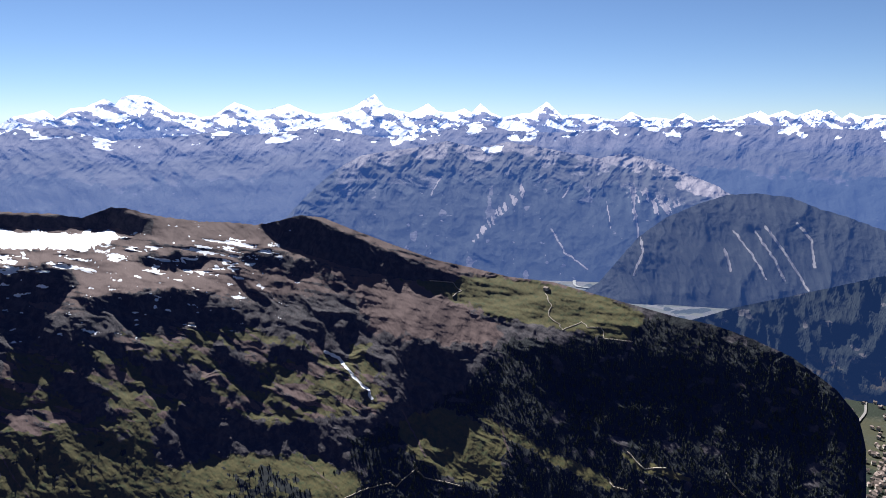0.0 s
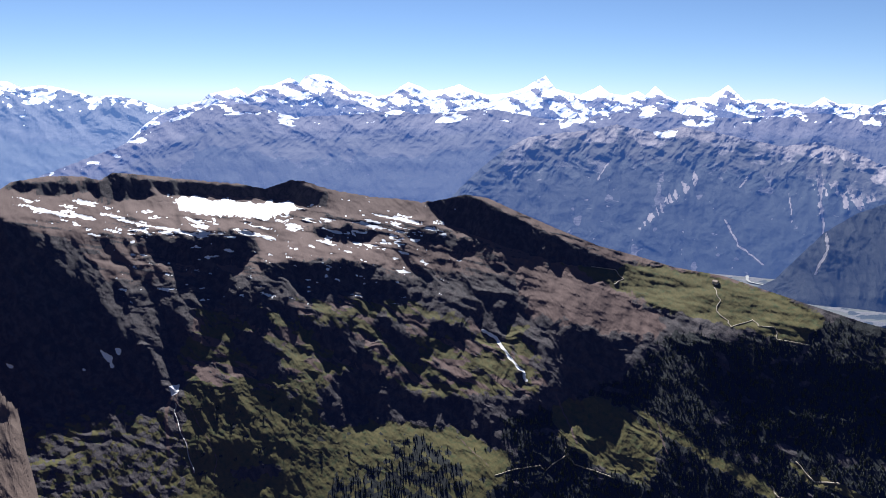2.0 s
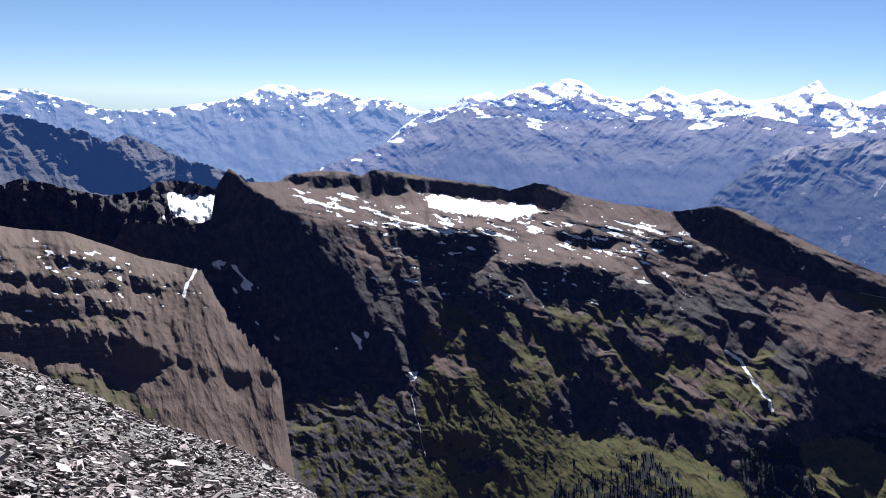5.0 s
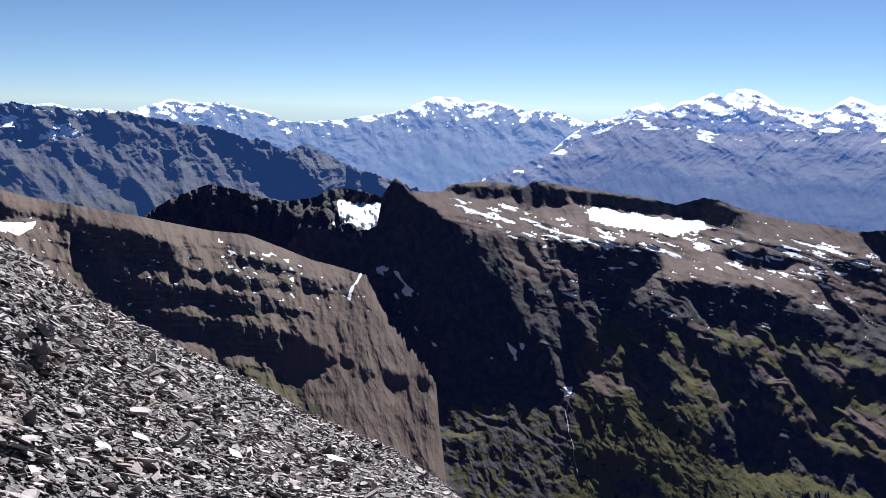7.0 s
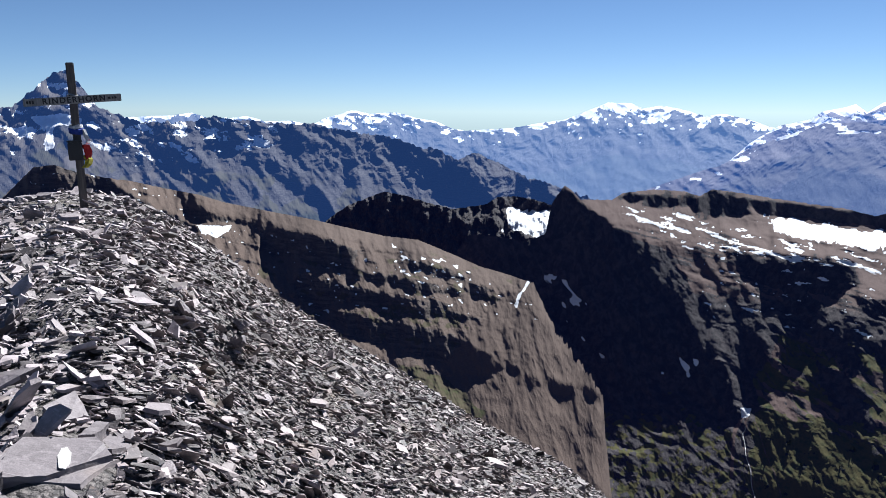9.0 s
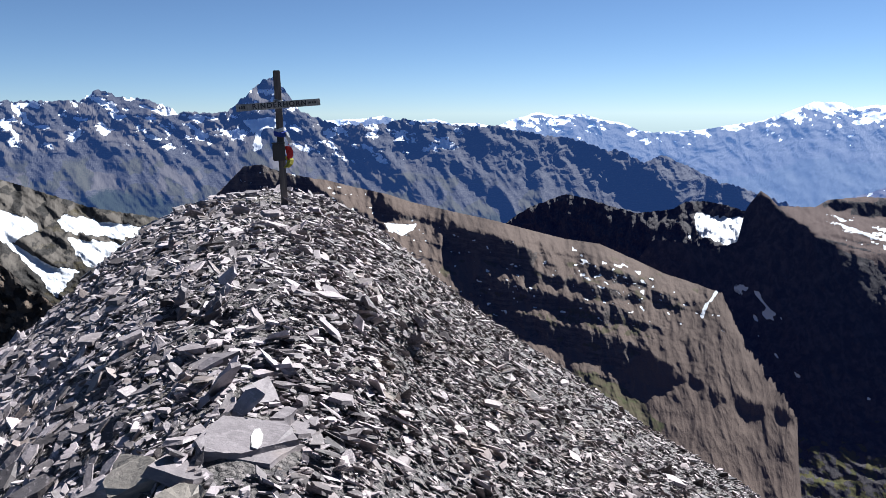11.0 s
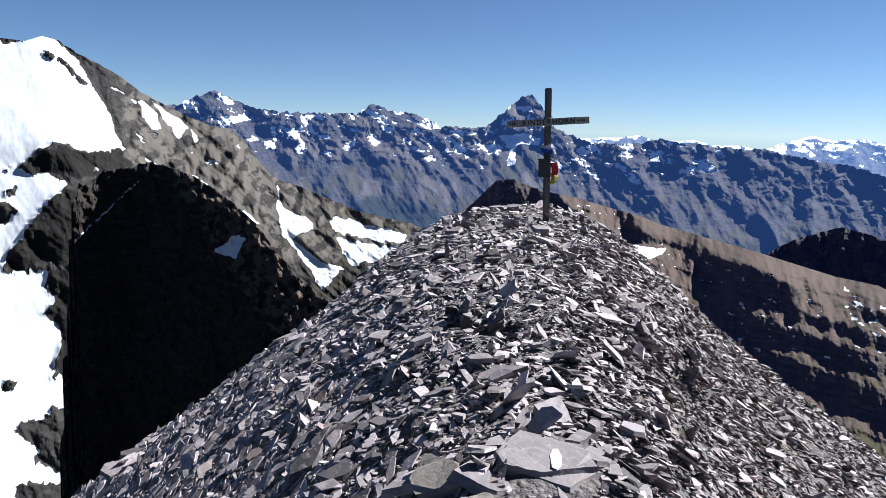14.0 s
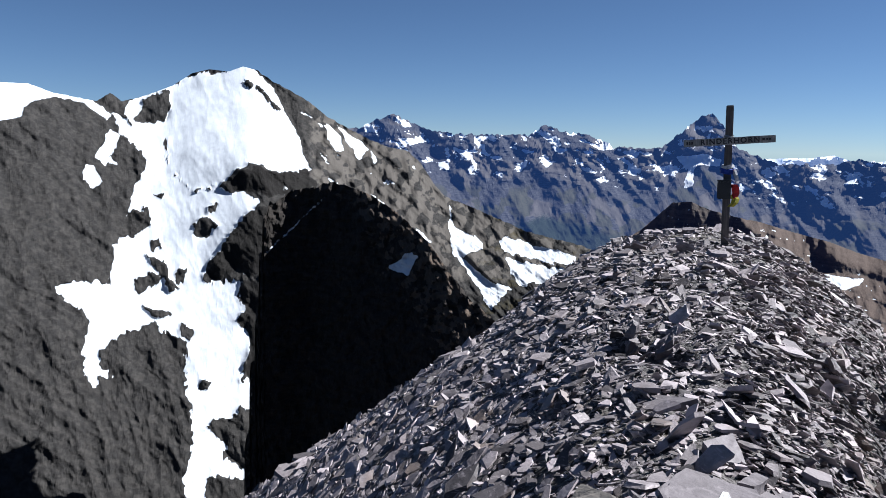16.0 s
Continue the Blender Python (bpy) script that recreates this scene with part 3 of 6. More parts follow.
RIDGE_CLIFFS = [
    [(105.3, -5.5), (106.8, -6.0), (109.9, -6.4), (111.4, -7.3), (111.6, -8.2), (110.1, -8.2), (108.7, -7.7), (107.0, -7.7), (105.7, -7.4), (105.1, -6.3)],
    [(110.6, -8.4), (113.8, -8.7), (115.3, -9.2), (117.6, -10.2), (117.3, -11.4), (115.2, -11.3), (113.7, -10.5), (111.4, -10.4), (110.6, -9.6)],
    [(116.7, -11.4), (119.1, -11.9), (121.5, -12.4), (125.3, -13.1), (125.7, -13.5), (123.2, -13.3), (120.7, -12.8), (118.3, -12.4), (116.7, -12.2)],
    [(116.3, -12.6), (119.5, -13.3), (122.3, -14.3), (125.7, -15.0), (126.8, -15.3), (125.7, -15.4), (123.2, -15.1), (120.7, -14.6), (118.2, -14.1), (116.3, -13.8)],
    [(113.3, -11.6), (116.3, -12.6), (116.3, -13.8), (115.0, -14.5), (113.5, -14.0), (112.8, -12.4)],
    [(115.4, -14.4), (118.6, -15.1), (122.3, -15.9), (125.7, -16.8), (127.8, -17.9), (128.6, -18.7), (127.4, -19.4), (125.7, -19.3), (124.2, -18.4), (121.4, -17.5), (119.0, -16.8), (116.6, -15.8)],
    [(121.6, -11.0), (124.0, -11.5), (125.7, -12.1), (125.3, -12.5), (123.2, -12.0), (121.6, -11.6)],
    [(126.1, -12.7), (127.4, -12.9), (127.4, -13.7), (126.3, -13.7)]]
SCREE_CRAGS = [
    [(129.1, -18.4), (130.0, -18.7), (129.8, -19.2), (129.2, -19.0)],
    [(130.5, -19.1), (131.5, -19.3), (131.6, -20.0), (130.9, -20.0)],
    [(132.1, -19.3), (134.2, -19.8), (134.1, -20.5), (132.9, -20.6), (132.2, -20.1)],
    [(134.9, -19.7), (136.4, -20.2), (136.2, -20.9), (135.3, -20.7)]]


def ridge_style(az, el, v, top):
    dip = el + 0.27 * (az - 115)
    notch = 0.5 * ridged(az * 0.75, el * 0.05, 3, 55, 0.6) - 0.27
    rough = fbm(az * 1.3, el * 1.5, 5, 52, 0.6)
    ledges = fbm(dip * 2.6 + 0.4 * notch, az * 0.2, 4, 69, 0.6)
    scree = patch(RIDGE_SCREE, az, el, 0.3, 0.5, 53)
    turned = math.tan(radians(SUN_EL)) / np.cos(np.radians(np.clip(np.abs(az - SUN_AZ), 0, 58)))
    cliff = joined(RIDGE_CLIFFS, az, el + 0.45 * notch + 0.12 * ledges, 0.08, 0.22, 54, 0.5)
    cliff = np.maximum(cliff, joined([[(95.3, -4.3), (97.4, -3.4), (100.5, -4.6), (103.5, -6.6), (106, -8), (103, -8.3), (99, -6.2), (95.2, -5.6)]], az, el, 0.1, 0.35, 59))
    crags = joined(SCREE_CRAGS, az, el + 0.4 * notch, 0.06, 0.25, 62, 0.4)
    brow = ramp(1.5, 0.6, top - el) * ramp(104, 107, az)
    snow = patch([(106.27, -8.0), (108.57, -8.08), (108.37, -8.53), (107.55, -8.93), (106.48, -8.45)], az, el, 0.05, 0.1, 63)
    steps = ramp(0.26, 0.40, ledges + 0.35 * rough) * (1 - scree) * (1 - brow) * (1 - snow)
    cliff = np.clip(np.maximum(cliff * (1 - 0.9 * brow) * (1 - ramp(0.42, 0.5, rough)), crags), 0, 1) * (1 - snow)
    c = none(az)
    c["scree"] = np.clip(scree + 0.9 * brow + 0.75 * (1 - cliff) * (1 - 0.6 * steps) + 0.3 * rough, 0, 1)
    green = [(120.41, -18.34), (123.91, -19.39), (127.45, -21.98), (126.13, -24.2), (121.03, -21.41)]
    green_low = [(117.0, -14.66), (122.77, -15.89), (127.06, -16.04), (125.76, -14.85), (119.01, -14.03)]
    c["grass"] = np.maximum(patch(green, az, el, 0.2, 0.3, 61), 0.75 * patch(green_low, az, el, 0.3, 0.5, 62) * ramp(-0.2, 0.2, rough))
    c["grass"] = np.maximum(c["grass"], 0.6 * ramp(0.2, 0.4, fbm(az * 0.7, dip * 1.3, 4, 79)) * ramp(-9, -11, el) * (1 - scree))
    spots = patch([(119.5, -9.6), (125.17, -11.0), (127.5, -12.54), (124.32, -13.2), (120.24, -11.72)], az, el, 0.3, 0.3, 64)
    spots = spots * ramp(0.30, 0.36, fbm(az * 1.4, dip * 2.5, 3, 65, 0.6))
    thin = ramp(0.52, 0.56, fbm(az * 1.4, dip * 3.0, 3, 66, 0.6)) * ramp(-17, -14, el) * (1 - brow)
    chute = streak([(130.57, -12.44), (129.94, -13.36), (129.64, -14.27)], az, el, 0.12)
    c["snow"] = np.clip(snow + spots + thin + chute, 0, 1)
    runs = ridged(az * 0.9 + el * 0.2 + 0.5 * fbm(az * 0.3, el * 0.3, 3, 83), el * 0.07, 4, 81, 0.55)
    relief = 0.006 * (ridged((el + 2.2 * az) * 0.3, (2.2 * el - az) * 0.05, 4, 67, 0.55) - 0.5) * (1 - brow) * (1 - scree) + 0.0016 * scree * (runs - 0.5)
    boulders = scree * ramp(0.15, 0.4, fbm(az * 3.2, el * 3.2, 4, 84, 0.65)) * ramp(-19.5, -18, el)
    slope = 0.33 + 0.16 * rough * (1 - 0.7 * brow) + steps * (turned - 0.45) + 0.12 * scree + 0.35 * boulders - 0.12 * brow
    slope = slope * (1 - cliff) + cliff * turned * (1.22 + 0.16 * ramp(-0.1, 0.12, ledges))
    return slope, c, relief + 0.0012 * fbm(az * 2.2, dip * 3, 4, 68) * (1 - 0.7 * scree)


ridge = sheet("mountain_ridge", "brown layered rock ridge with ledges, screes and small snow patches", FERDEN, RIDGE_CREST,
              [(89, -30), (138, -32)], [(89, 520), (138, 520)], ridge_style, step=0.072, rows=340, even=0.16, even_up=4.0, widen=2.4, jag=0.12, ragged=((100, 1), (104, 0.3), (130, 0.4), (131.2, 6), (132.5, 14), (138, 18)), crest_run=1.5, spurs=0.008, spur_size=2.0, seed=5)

# ---- the dark ridge behind it, with a small snowfield ----
BACK_CREST = [(112.0, -10.5), (114.63, -8.69), (115.69, -7.68), (117.16, -6.74), (119.68, -5.85), (121.35, -6.19), (123.03, -6.69),
              (124.72, -7.15), (127.24, -6.79), (128.08, -6.24), (129.33, -6.15), (131.0, -6.41), (132.46, -6.84), (134.92, -7.39)]


def back_style(az, el, v, top):
    rough = fbm(az * 1.1, el * 1.4, 5, 71, 0.6)
    field = patch([(128.6, -6.87), (130.23, -7.2), (133.24, -7.1), (133.08, -8.22), (131.6, -9.27), (130.15, -8.86), (129.1, -8.53)],
                  az, el, 0.08, 0.3, 72)
    c = none(az)
    c["snow"] = np.clip(field + ramp(0.45, 0.5, fbm(az, el * 1.6, 4, 73)) * ramp(126, 128, az), 0, 1)
    tame = ramp(126.5, 128.5, az)
    return (2.6 + 0.5 * rough) * (1 - tame) + tame * (1.25 + 0.6 * rough) * (1 - field) + 0.2 * field, c, 0.012 * fbm(az * 1.5, el * 1.2, 4, 74)


sheet("mountain_back_ridge", "dark rock ridge with a small bright snowfield under its tower", MASSIF, BACK_CREST,
      [(112, -16), (135, -16)], [(112, 1350), (135, 1350)], back_style, step=0.08, rows=110, jag=0.18, spurs=0.02, seed=6)

# ---- snow peak with its glacier, and the black spur before it ----
PEAK_CREST = [
    (44.0, 2.6), (47.0, 3.4), (50.11, 3.53), (51.69, 3.54), (53.13, 3.0), (54.29, 2.8), (55.64, 2.56), (56.53, 3.16), (57.21, 2.62),
    (58.1, 2.85), (59.19, 3.27), (60.48, 3.81), (61.8, 4.71), (62.93, 5.03), (64.25, 4.93), (65.22, 5.32), (66.18, 5.09),
    (66.95, 4.53), (68.32, 3.79), (69.71, 3.04), (70.92, 2.07), (72.75, 1.1), (73.98, 0.47), (75.63, -0.16), (76.88, -0.34),
    (77.93, -1.27), (79.0, -2.91), (79.85, -3.73), (81.97, -4.53), (84.09, -5.4), (85.78, -6.1), (88.08, -6.65), (89.87, -6.99),
    (92.85, -8.3), (95, -9.5)]
GLACIER = [(57.7, 2.6), (59.9, 3.7), (61.8, 4.5), (63.7, 5.4), (65.6, 5.7), (66.6, 4.6), (67.5, 3.6), (68.1, 2.2), (69.1, 0.6), (69.3, -0.8), (69.9, -1.8),
           (68.7, -2.0), (67.1, -1.8), (65.5, -1.5), (64.7, -1.9), (63.9, -2.7), (62.4, -3.3), (61.6, -3.3), (60.1, -1.9), (60.1, -0.7), (59.8, 1.0), (57.9, 1.1),
           (57.2, 1.9)]
COULOIR_TOP = [(56.6, 1.9), (57.9, 1.1), (59.8, 1.0), (60.0, -1.1), (60.5, -2.3), (61.8, -3.5), (63.9, -2.9), (65.5, -3.7), (66.6, -4.3), (65.5, -4.9), (64.6, -5.9),
               (63.8, -7.1), (62.6, -8.7), (62.2, -9.9), (59.9, -11.0), (56.2, -10.0), (56.1, -9.6), (56.3, -8.1), (56.3, -6.9), (57.8, -6.4), (58.7, -5.8), (59.0, -4.7),
               (57.7, -4.6), (57.3, -4.9), (57.5, -4.2), (57.9, -3.1), (58.5, -1.9), (58.7, -1.3), (58.0, -0.4), (57.1, 0.5)]
COULOIR_ARMS = [(52.6, -9.8), (53.8, -9.5), (56.1, -9.6), (58.4, -9.9), (62.2, -9.9), (64.6, -10.0), (65.1, -9.4), (64.6, -10.8), (65.2, -12.0), (64.5, -12.6), (65.3, -13.6),
                (65.5, -14.8), (64.9, -16.0), (63.7, -16.3), (60.9, -16.1), (61.0, -13.8), (59.8, -13.3), (58.7, -12.5), (58.0, -12.8), (57.0, -13.1), (56.1, -13.5), (55.3, -14.3),
                (55.1, -15.1), (56.0, -16.1), (55.1, -15.9), (54.9, -16.7), (54.6, -16.3), (54.1, -15.5), (54.3, -14.8), (54.1, -14.0), (54.5, -13.1), (54.7, -12.4), (54.1, -11.2),
                (52.7, -10.2)]
COULOIR_FOOT = [(60.9, -15.4), (64.9, -16.0), (64.7, -16.8), (65.5, -17.2), (66.5, -18.1), (66.7, -19.3), (65.8, -19.6), (64.8, -18.9), (63.6, -19.3), (62.8, -19.4), (62.2, -20.1),
                (63.0, -20.7), (63.6, -21.4), (63.3, -22.1), (64.4, -22.6), (65.0, -23.2), (64.5, -23.7), (63.5, -23.4), (62.3, -23.1), (61.8, -26.0), (60.8, -25.9), (60.5, -23.3),
                (60.9, -22.3), (61.2, -21.2), (61.2, -18.9), (60.9, -17.3)]
SHOULDER = [(47.7, 3.6), (52.0, 3.8), (53.6, 3.4), (54.3, 2.9), (55.3, 2.7), (56.1, 2.1), (56.6, 1.7), (56.3, 1.3), (54.9, 2.4), (53.3, 2.8), (52.0, 2.5),
            (51.3, 2.0), (51.3, 1.5), (50.0, 1.1), (47.5, 1.0)]
PEAK_CRAGS = [[(58.6, 2.7), (59.5, 3.3), (60.3, 3.5), (60.3, 2.4), (59.9, 1.4), (58.4, 1.1), (57.8, 1.4), (58.4, 1.9)],
    [(62.8, 5.0), (64.1, 5.2), (64.3, 5.0), (63.1, 4.7)],
    [(55.9, 2.6), (56.5, 3.5), (57.2, 2.9), (57.4, 1.9), (56.8, 1.7), (56.1, 2.1)],
    [(67.1, 4.5), (68.7, 3.4), (70.3, 2.7), (71.5, 1.7), (70.9, 0.9), (70.3, -0.2), (69.7, -1.4), (69.1, 0.4), (68.3, 2.2), (67.5, 3.6)],
    [(65.2, 4.5), (66.0, 4.1), (65.8, 3.9), (65.1, 4.2)],
    [(66.2, 4.1), (67.9, 2.4), (67.7, 2.3), (66.0, 3.9)],
    [(63.7, -3.1), (64.7, -2.1), (65.9, -1.7), (67.1, -2.0), (69.5, -1.8), (70.3, -3.0), (68.7, -3.9), (66.7, -3.7), (65.5, -3.5), (63.9, -3.5)],
    [(63.8, -7.1), (64.8, -5.7), (65.4, -5.1), (66.6, -4.5), (67.8, -5.1), (67.0, -9.2), (65.4, -9.6), (64.6, -9.1), (63.0, -9.8), (62.2, -9.5), (62.7, -8.5)]]
PEAK_CRAGS.append([(65.0, -10.0), (67.8, -9.2), (67.7, -20.5), (66.8, -19.5), (66.5, -18.1), (65.5, -17.2), (64.9, -16.2), (65.5, -14.8), (65.3, -13.6), (64.6, -12.6), (65.2, -12.0), (64.8, -10.8)])
PEAK_HOLES = [[(61.6, -5.7), (62.5, -5.3), (63.3, -5.9), (62.5, -6.7), (61.7, -6.5)],
    [(58.6, -7.0), (59.3, -6.7), (59.5, -7.4), (58.9, -7.6)],
    [(58.3, -7.8), (59.6, -8.2), (59.9, -9.4), (60.6, -10.2), (59.9, -10.5), (59.6, -9.6), (58.8, -8.5)],
    [(57.5, -9.7), (58.8, -9.0), (59.6, -9.4), (58.8, -10.1), (57.9, -10.4)],
    [(60.3, -9.0), (61.2, -8.8), (60.9, -9.9), (60.4, -9.9)],
    [(58.1, -11.5), (59.9, -11.8), (60.3, -12.2), (58.7, -12.2)],
    [(61.8, -16.8), (62.6, -17.0), (62.4, -17.5), (61.7, -17.3)],
    [(58.9, -3.7), (59.8, -3.5), (59.6, -4.0)],
    [(60.6, -12.6), (61.6, -13.4), (61.2, -13.9), (60.5, -13.4)],
    [(62.7, -4.5), (63.3, -4.3), (63.1, -4.9), (62.7, -5.0)]]
PEAK_FLECKS = [[(56.4, 0.8), (57.1, 0.4), (56.8, -0.2), (56.4, -1.0), (56.8, -1.6), (56.0, -1.6), (55.4, -1.0), (56.1, -0.0)],
    [(54.8, -1.6), (55.3, -1.8), (55.9, -2.9), (55.2, -3.2), (54.6, -2.5)],
    [(71.0, 1.4), (71.9, 0.7), (72.3, -0.5), (71.7, -0.4), (71.1, 0.3)],
    [(71.8, 1.4), (73.2, 0.5), (74.1, -0.3), (73.4, -1.0), (72.7, -0.2)],
    [(74.2, -0.3), (74.7, -1.1), (74.4, -1.3)],
    [(70.7, -2.0), (71.9, -2.8), (71.6, -2.9)],
    [(73.6, -3.8), (74.6, -3.9), (74.9, -4.6), (74.2, -4.3)]]
COL_SNOW = [[(80.1, -3.9), (80.4, -5.8), (82.4, -6.8), (82.7, -7.4), (81.0, -8.1), (83.4, -9.9), (84.9, -10.3), (83.4, -11.9), (82.5, -10.6), (81.2, -8.9), (80.4, -7.9), (80.1, -6.2)],
    [(83.7, -6.7), (84.5, -6.7), (87.1, -7.2), (89.6, -7.8), (89.3, -8.6), (87.1, -8.3), (85.4, -7.9), (84.1, -7.5)],
    [(84.4, -8.1), (85.8, -8.3), (89.0, -8.9), (88.2, -9.6), (86.7, -9.9), (85.5, -10.2), (84.8, -9.1)],
    [(77.6, -5.7), (78.6, -6.9), (79.1, -7.1), (78.2, -7.0), (77.6, -6.2)]]


def peak_style(az, el, v, top):
    rough = fbm(az * 1.0, el * 1.2, 5, 81, 0.6)
    slant = el + 0.85 * az
    stripes = fbm(slant * 1.5 + 0.6 * rough, (el - 0.85 * az) * 0.16, 4, 82, 0.6)
    edge = el + 0.30 * stripes
    ice = np.maximum.reduce([patch(GLACIER, az, edge, 0.05, 0.12, 84, 0.6), patch(COULOIR_TOP, az, edge, 0.06, 0.30, 85, 0.5),
                             patch(COULOIR_ARMS, az, edge, 0.06, 0.34, 86, 0.5), patch(COULOIR_FOOT, az, edge, 0.06, 0.34, 87, 0.5),
                             patch(SHOULDER, az, el, 0.05, 0.12, 88, 0.6)])
    crags = joined(PEAK_CRAGS, az, edge, 0.05, 0.15, 96, 0.5)
    holes = joined(PEAK_HOLES, az, edge, 0.05, 0.15, 115, 0.4)
    ice = ice * (1 - np.maximum(crags, holes))
    # crags beside the spur: their shade is painted as a near-black tone
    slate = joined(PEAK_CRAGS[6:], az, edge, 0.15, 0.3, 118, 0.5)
    streaks = ramp(0.46, 0.52, fbm(slant * 1.2, (el - 0.85 * az) * 0.35, 4, 89, 0.55)) * ramp(67, 69, az) * ramp(80, 77, az) * ramp(-6, -4, el)
    col = joined(COL_SNOW, az, edge, 0.06, 0.15, 104, 0.6)
    flecks = joined(PEAK_FLECKS, az, edge, 0.05, 0.12, 107, 0.5)
    c = none(az)
    c["snow"] = np.clip(ice + col + streaks + flecks, 0, 1)
    gravel = ramp(0.0, 0.3, fbm(az * 0.22 + el * 0.12, el * 0.13, 3, 91) + 0.012 * (-6 - el)) * ramp(66, 62, az) * ramp(1, -3, el)
    # sunlit right flank: brightened by lighter scree colour besides its gentler slope
    lit = ramp(68.5, 71, az) * ramp(-12, -8, el)
    c["scree"] = np.clip(0.34 * gravel + 0.9 * lit * ramp(-0.4, 0.1, rough), 0, 1) * (1 - c["snow"]) * (1 - slate)
    c["grass"] = 0.5 * ramp(0.1, 0.3, fbm(az * 0.5, el * 0.9, 3, 92)) * ramp(78, 84, az) * (1 - c["snow"])
    # no trees here: the wood cover carries the painted shade of the crags
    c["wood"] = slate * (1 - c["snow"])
    icefall = patch([(60.3, -0.6), (62.6, -1.0), (62.9, -2.2), (62.0, -3.0), (60.6, -2.2)], az, el, 0.2, 0.3, 93)
    rock = 0.75 - 0.35 * lit + 0.25 * rough + 0.85 * ramp(0.02, 0.28, stripes + 0.25 * rough) * (1 - 0.75 * gravel) * (1 - 0.45 * lit)
    slope = rock + 1.2 * crags + 0.8 * holes
    slope = slope * (1 - ice) + ice * (0.62 + 0.10 * rough + 0.5 * icefall * ramp(-0.1, 0.2, stripes))
    relief = 0.007 * (ridged(slant * 0.42, (el - 0.85 * az) * 0.08, 4, 94, 0.5) - 0.5) * (1 - ice) * (1 - 0.6 * gravel) + 0.0015 * fbm(az * 2, el * 2, 4, 95) * (1 - 0.8 * ice)
    return slope, c, relief


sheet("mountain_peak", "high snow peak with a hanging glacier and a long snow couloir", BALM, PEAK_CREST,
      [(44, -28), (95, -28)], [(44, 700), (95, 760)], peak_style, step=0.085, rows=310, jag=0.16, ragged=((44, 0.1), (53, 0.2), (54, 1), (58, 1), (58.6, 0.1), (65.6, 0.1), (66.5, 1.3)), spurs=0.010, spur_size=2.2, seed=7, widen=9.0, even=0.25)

SPUR_CREST = [(63.9, -29.1), (64.8, -25.5), (64.9, -21.2), (65.3, -20.4), (65.35, -16.2), (65.75, -15.4), (65.8, -12.3), (66.05, -11.6), (66.1, -8.6), (66.35, -8.0), (66.4, -5.9), (66.7, -5.1),
              (66.9, -4.4), (67.9, -3.9), (68.6, -3.3), (69.9, -3.2), (71.31, -2.7), (72.42, -3.01), (74.0, -3.62), (74.42, -3.78), (76.4, -5.1), (78.65, -7.2), (80.2, -9.3), (81.7, -11.23), (83.45, -12.64), (87.37, -15.56), (90, -20)]


def spur_style(az, el, v, top):
    rough = fbm(az * 1.2, el * 1.6, 5, 101, 0.6)
    c = none(az)
    c["snow"] = np.maximum.reduce([streak([(66.68, -7.83), (68.87, -5.77), (70.8, -3.88)], az, el, 0.05), patch([(75.48, -8.9), (76.86, -7.84), (77.79, -8.22), (77.05, -9.48), (76.21, -9.29)], az, el, 0.1, 0.3, 112)])
    beds = fbm((el + 0.7 * az) * 1.6, (az - 0.7 * el) * 0.3, 4, 105, 0.6)
    # sunlit right edge: painted lighter as scree, on a gentler slope
    edge = ramp(-1.2, 2.4, az + 0.58 * el - 70.6 + 2.6 * rough + 1.6 * beds)
    c["scree"] = edge * ramp(-0.2, 0.1, rough)
    return 2.4 + 0 * az + 0.8 * rough - 1.8 * edge * ramp(-0.2, 0.25, rough + 0.8 * beds), c, 0.01 * fbm(az * 1.6 + el, el * 1.6 - 0.6 * az, 4, 104)


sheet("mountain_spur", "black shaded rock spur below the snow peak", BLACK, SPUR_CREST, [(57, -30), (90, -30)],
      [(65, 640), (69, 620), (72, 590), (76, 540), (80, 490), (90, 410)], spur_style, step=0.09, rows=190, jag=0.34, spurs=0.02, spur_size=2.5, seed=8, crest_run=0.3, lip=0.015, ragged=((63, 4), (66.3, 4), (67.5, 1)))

# ---- the granite range to the east with its pyramid ----
RANGE_CREST = [
    (58.0, 0.2), (70.31, 0.9), (73.36, 1.19), (74.59, 1.75), (75.82, 2.26), (77.06, 1.67), (78.52, 1.09), (80.18, 0.91), (82.25, 0.87),
    (84.53, 0.83), (85.76, 0.93), (86.96, 1.6), (88.4, 1.13), (90.02, 1.0), (92.05, 0.14), (93.63, 0.05), (95.2, 0.1),
    (95.9, 0.75), (97.1, 1.75), (97.9, 2.5), (98.5, 2.5), (99.2, 1.75), (100.1, 0.4), (101.0, -0.12), (102.93, -0.89), (104.76, -0.78),
    (106.25, -0.79), (107.78, -0.4), (109.3, -0.71), (111.25, -0.79), (113.62, -1.07), (114.23, -0.87), (116.04, -1.31),
    (118.48, -1.72), (120.54, -1.92), (122.2, -2.66), (123.45, -2.66), (125.12, -3.61), (126.36, -3.02), (127.62, -3.55),
    (129.71, -4.57), (132.42, -5.44), (134.69, -6.13), (137, -7.5)]


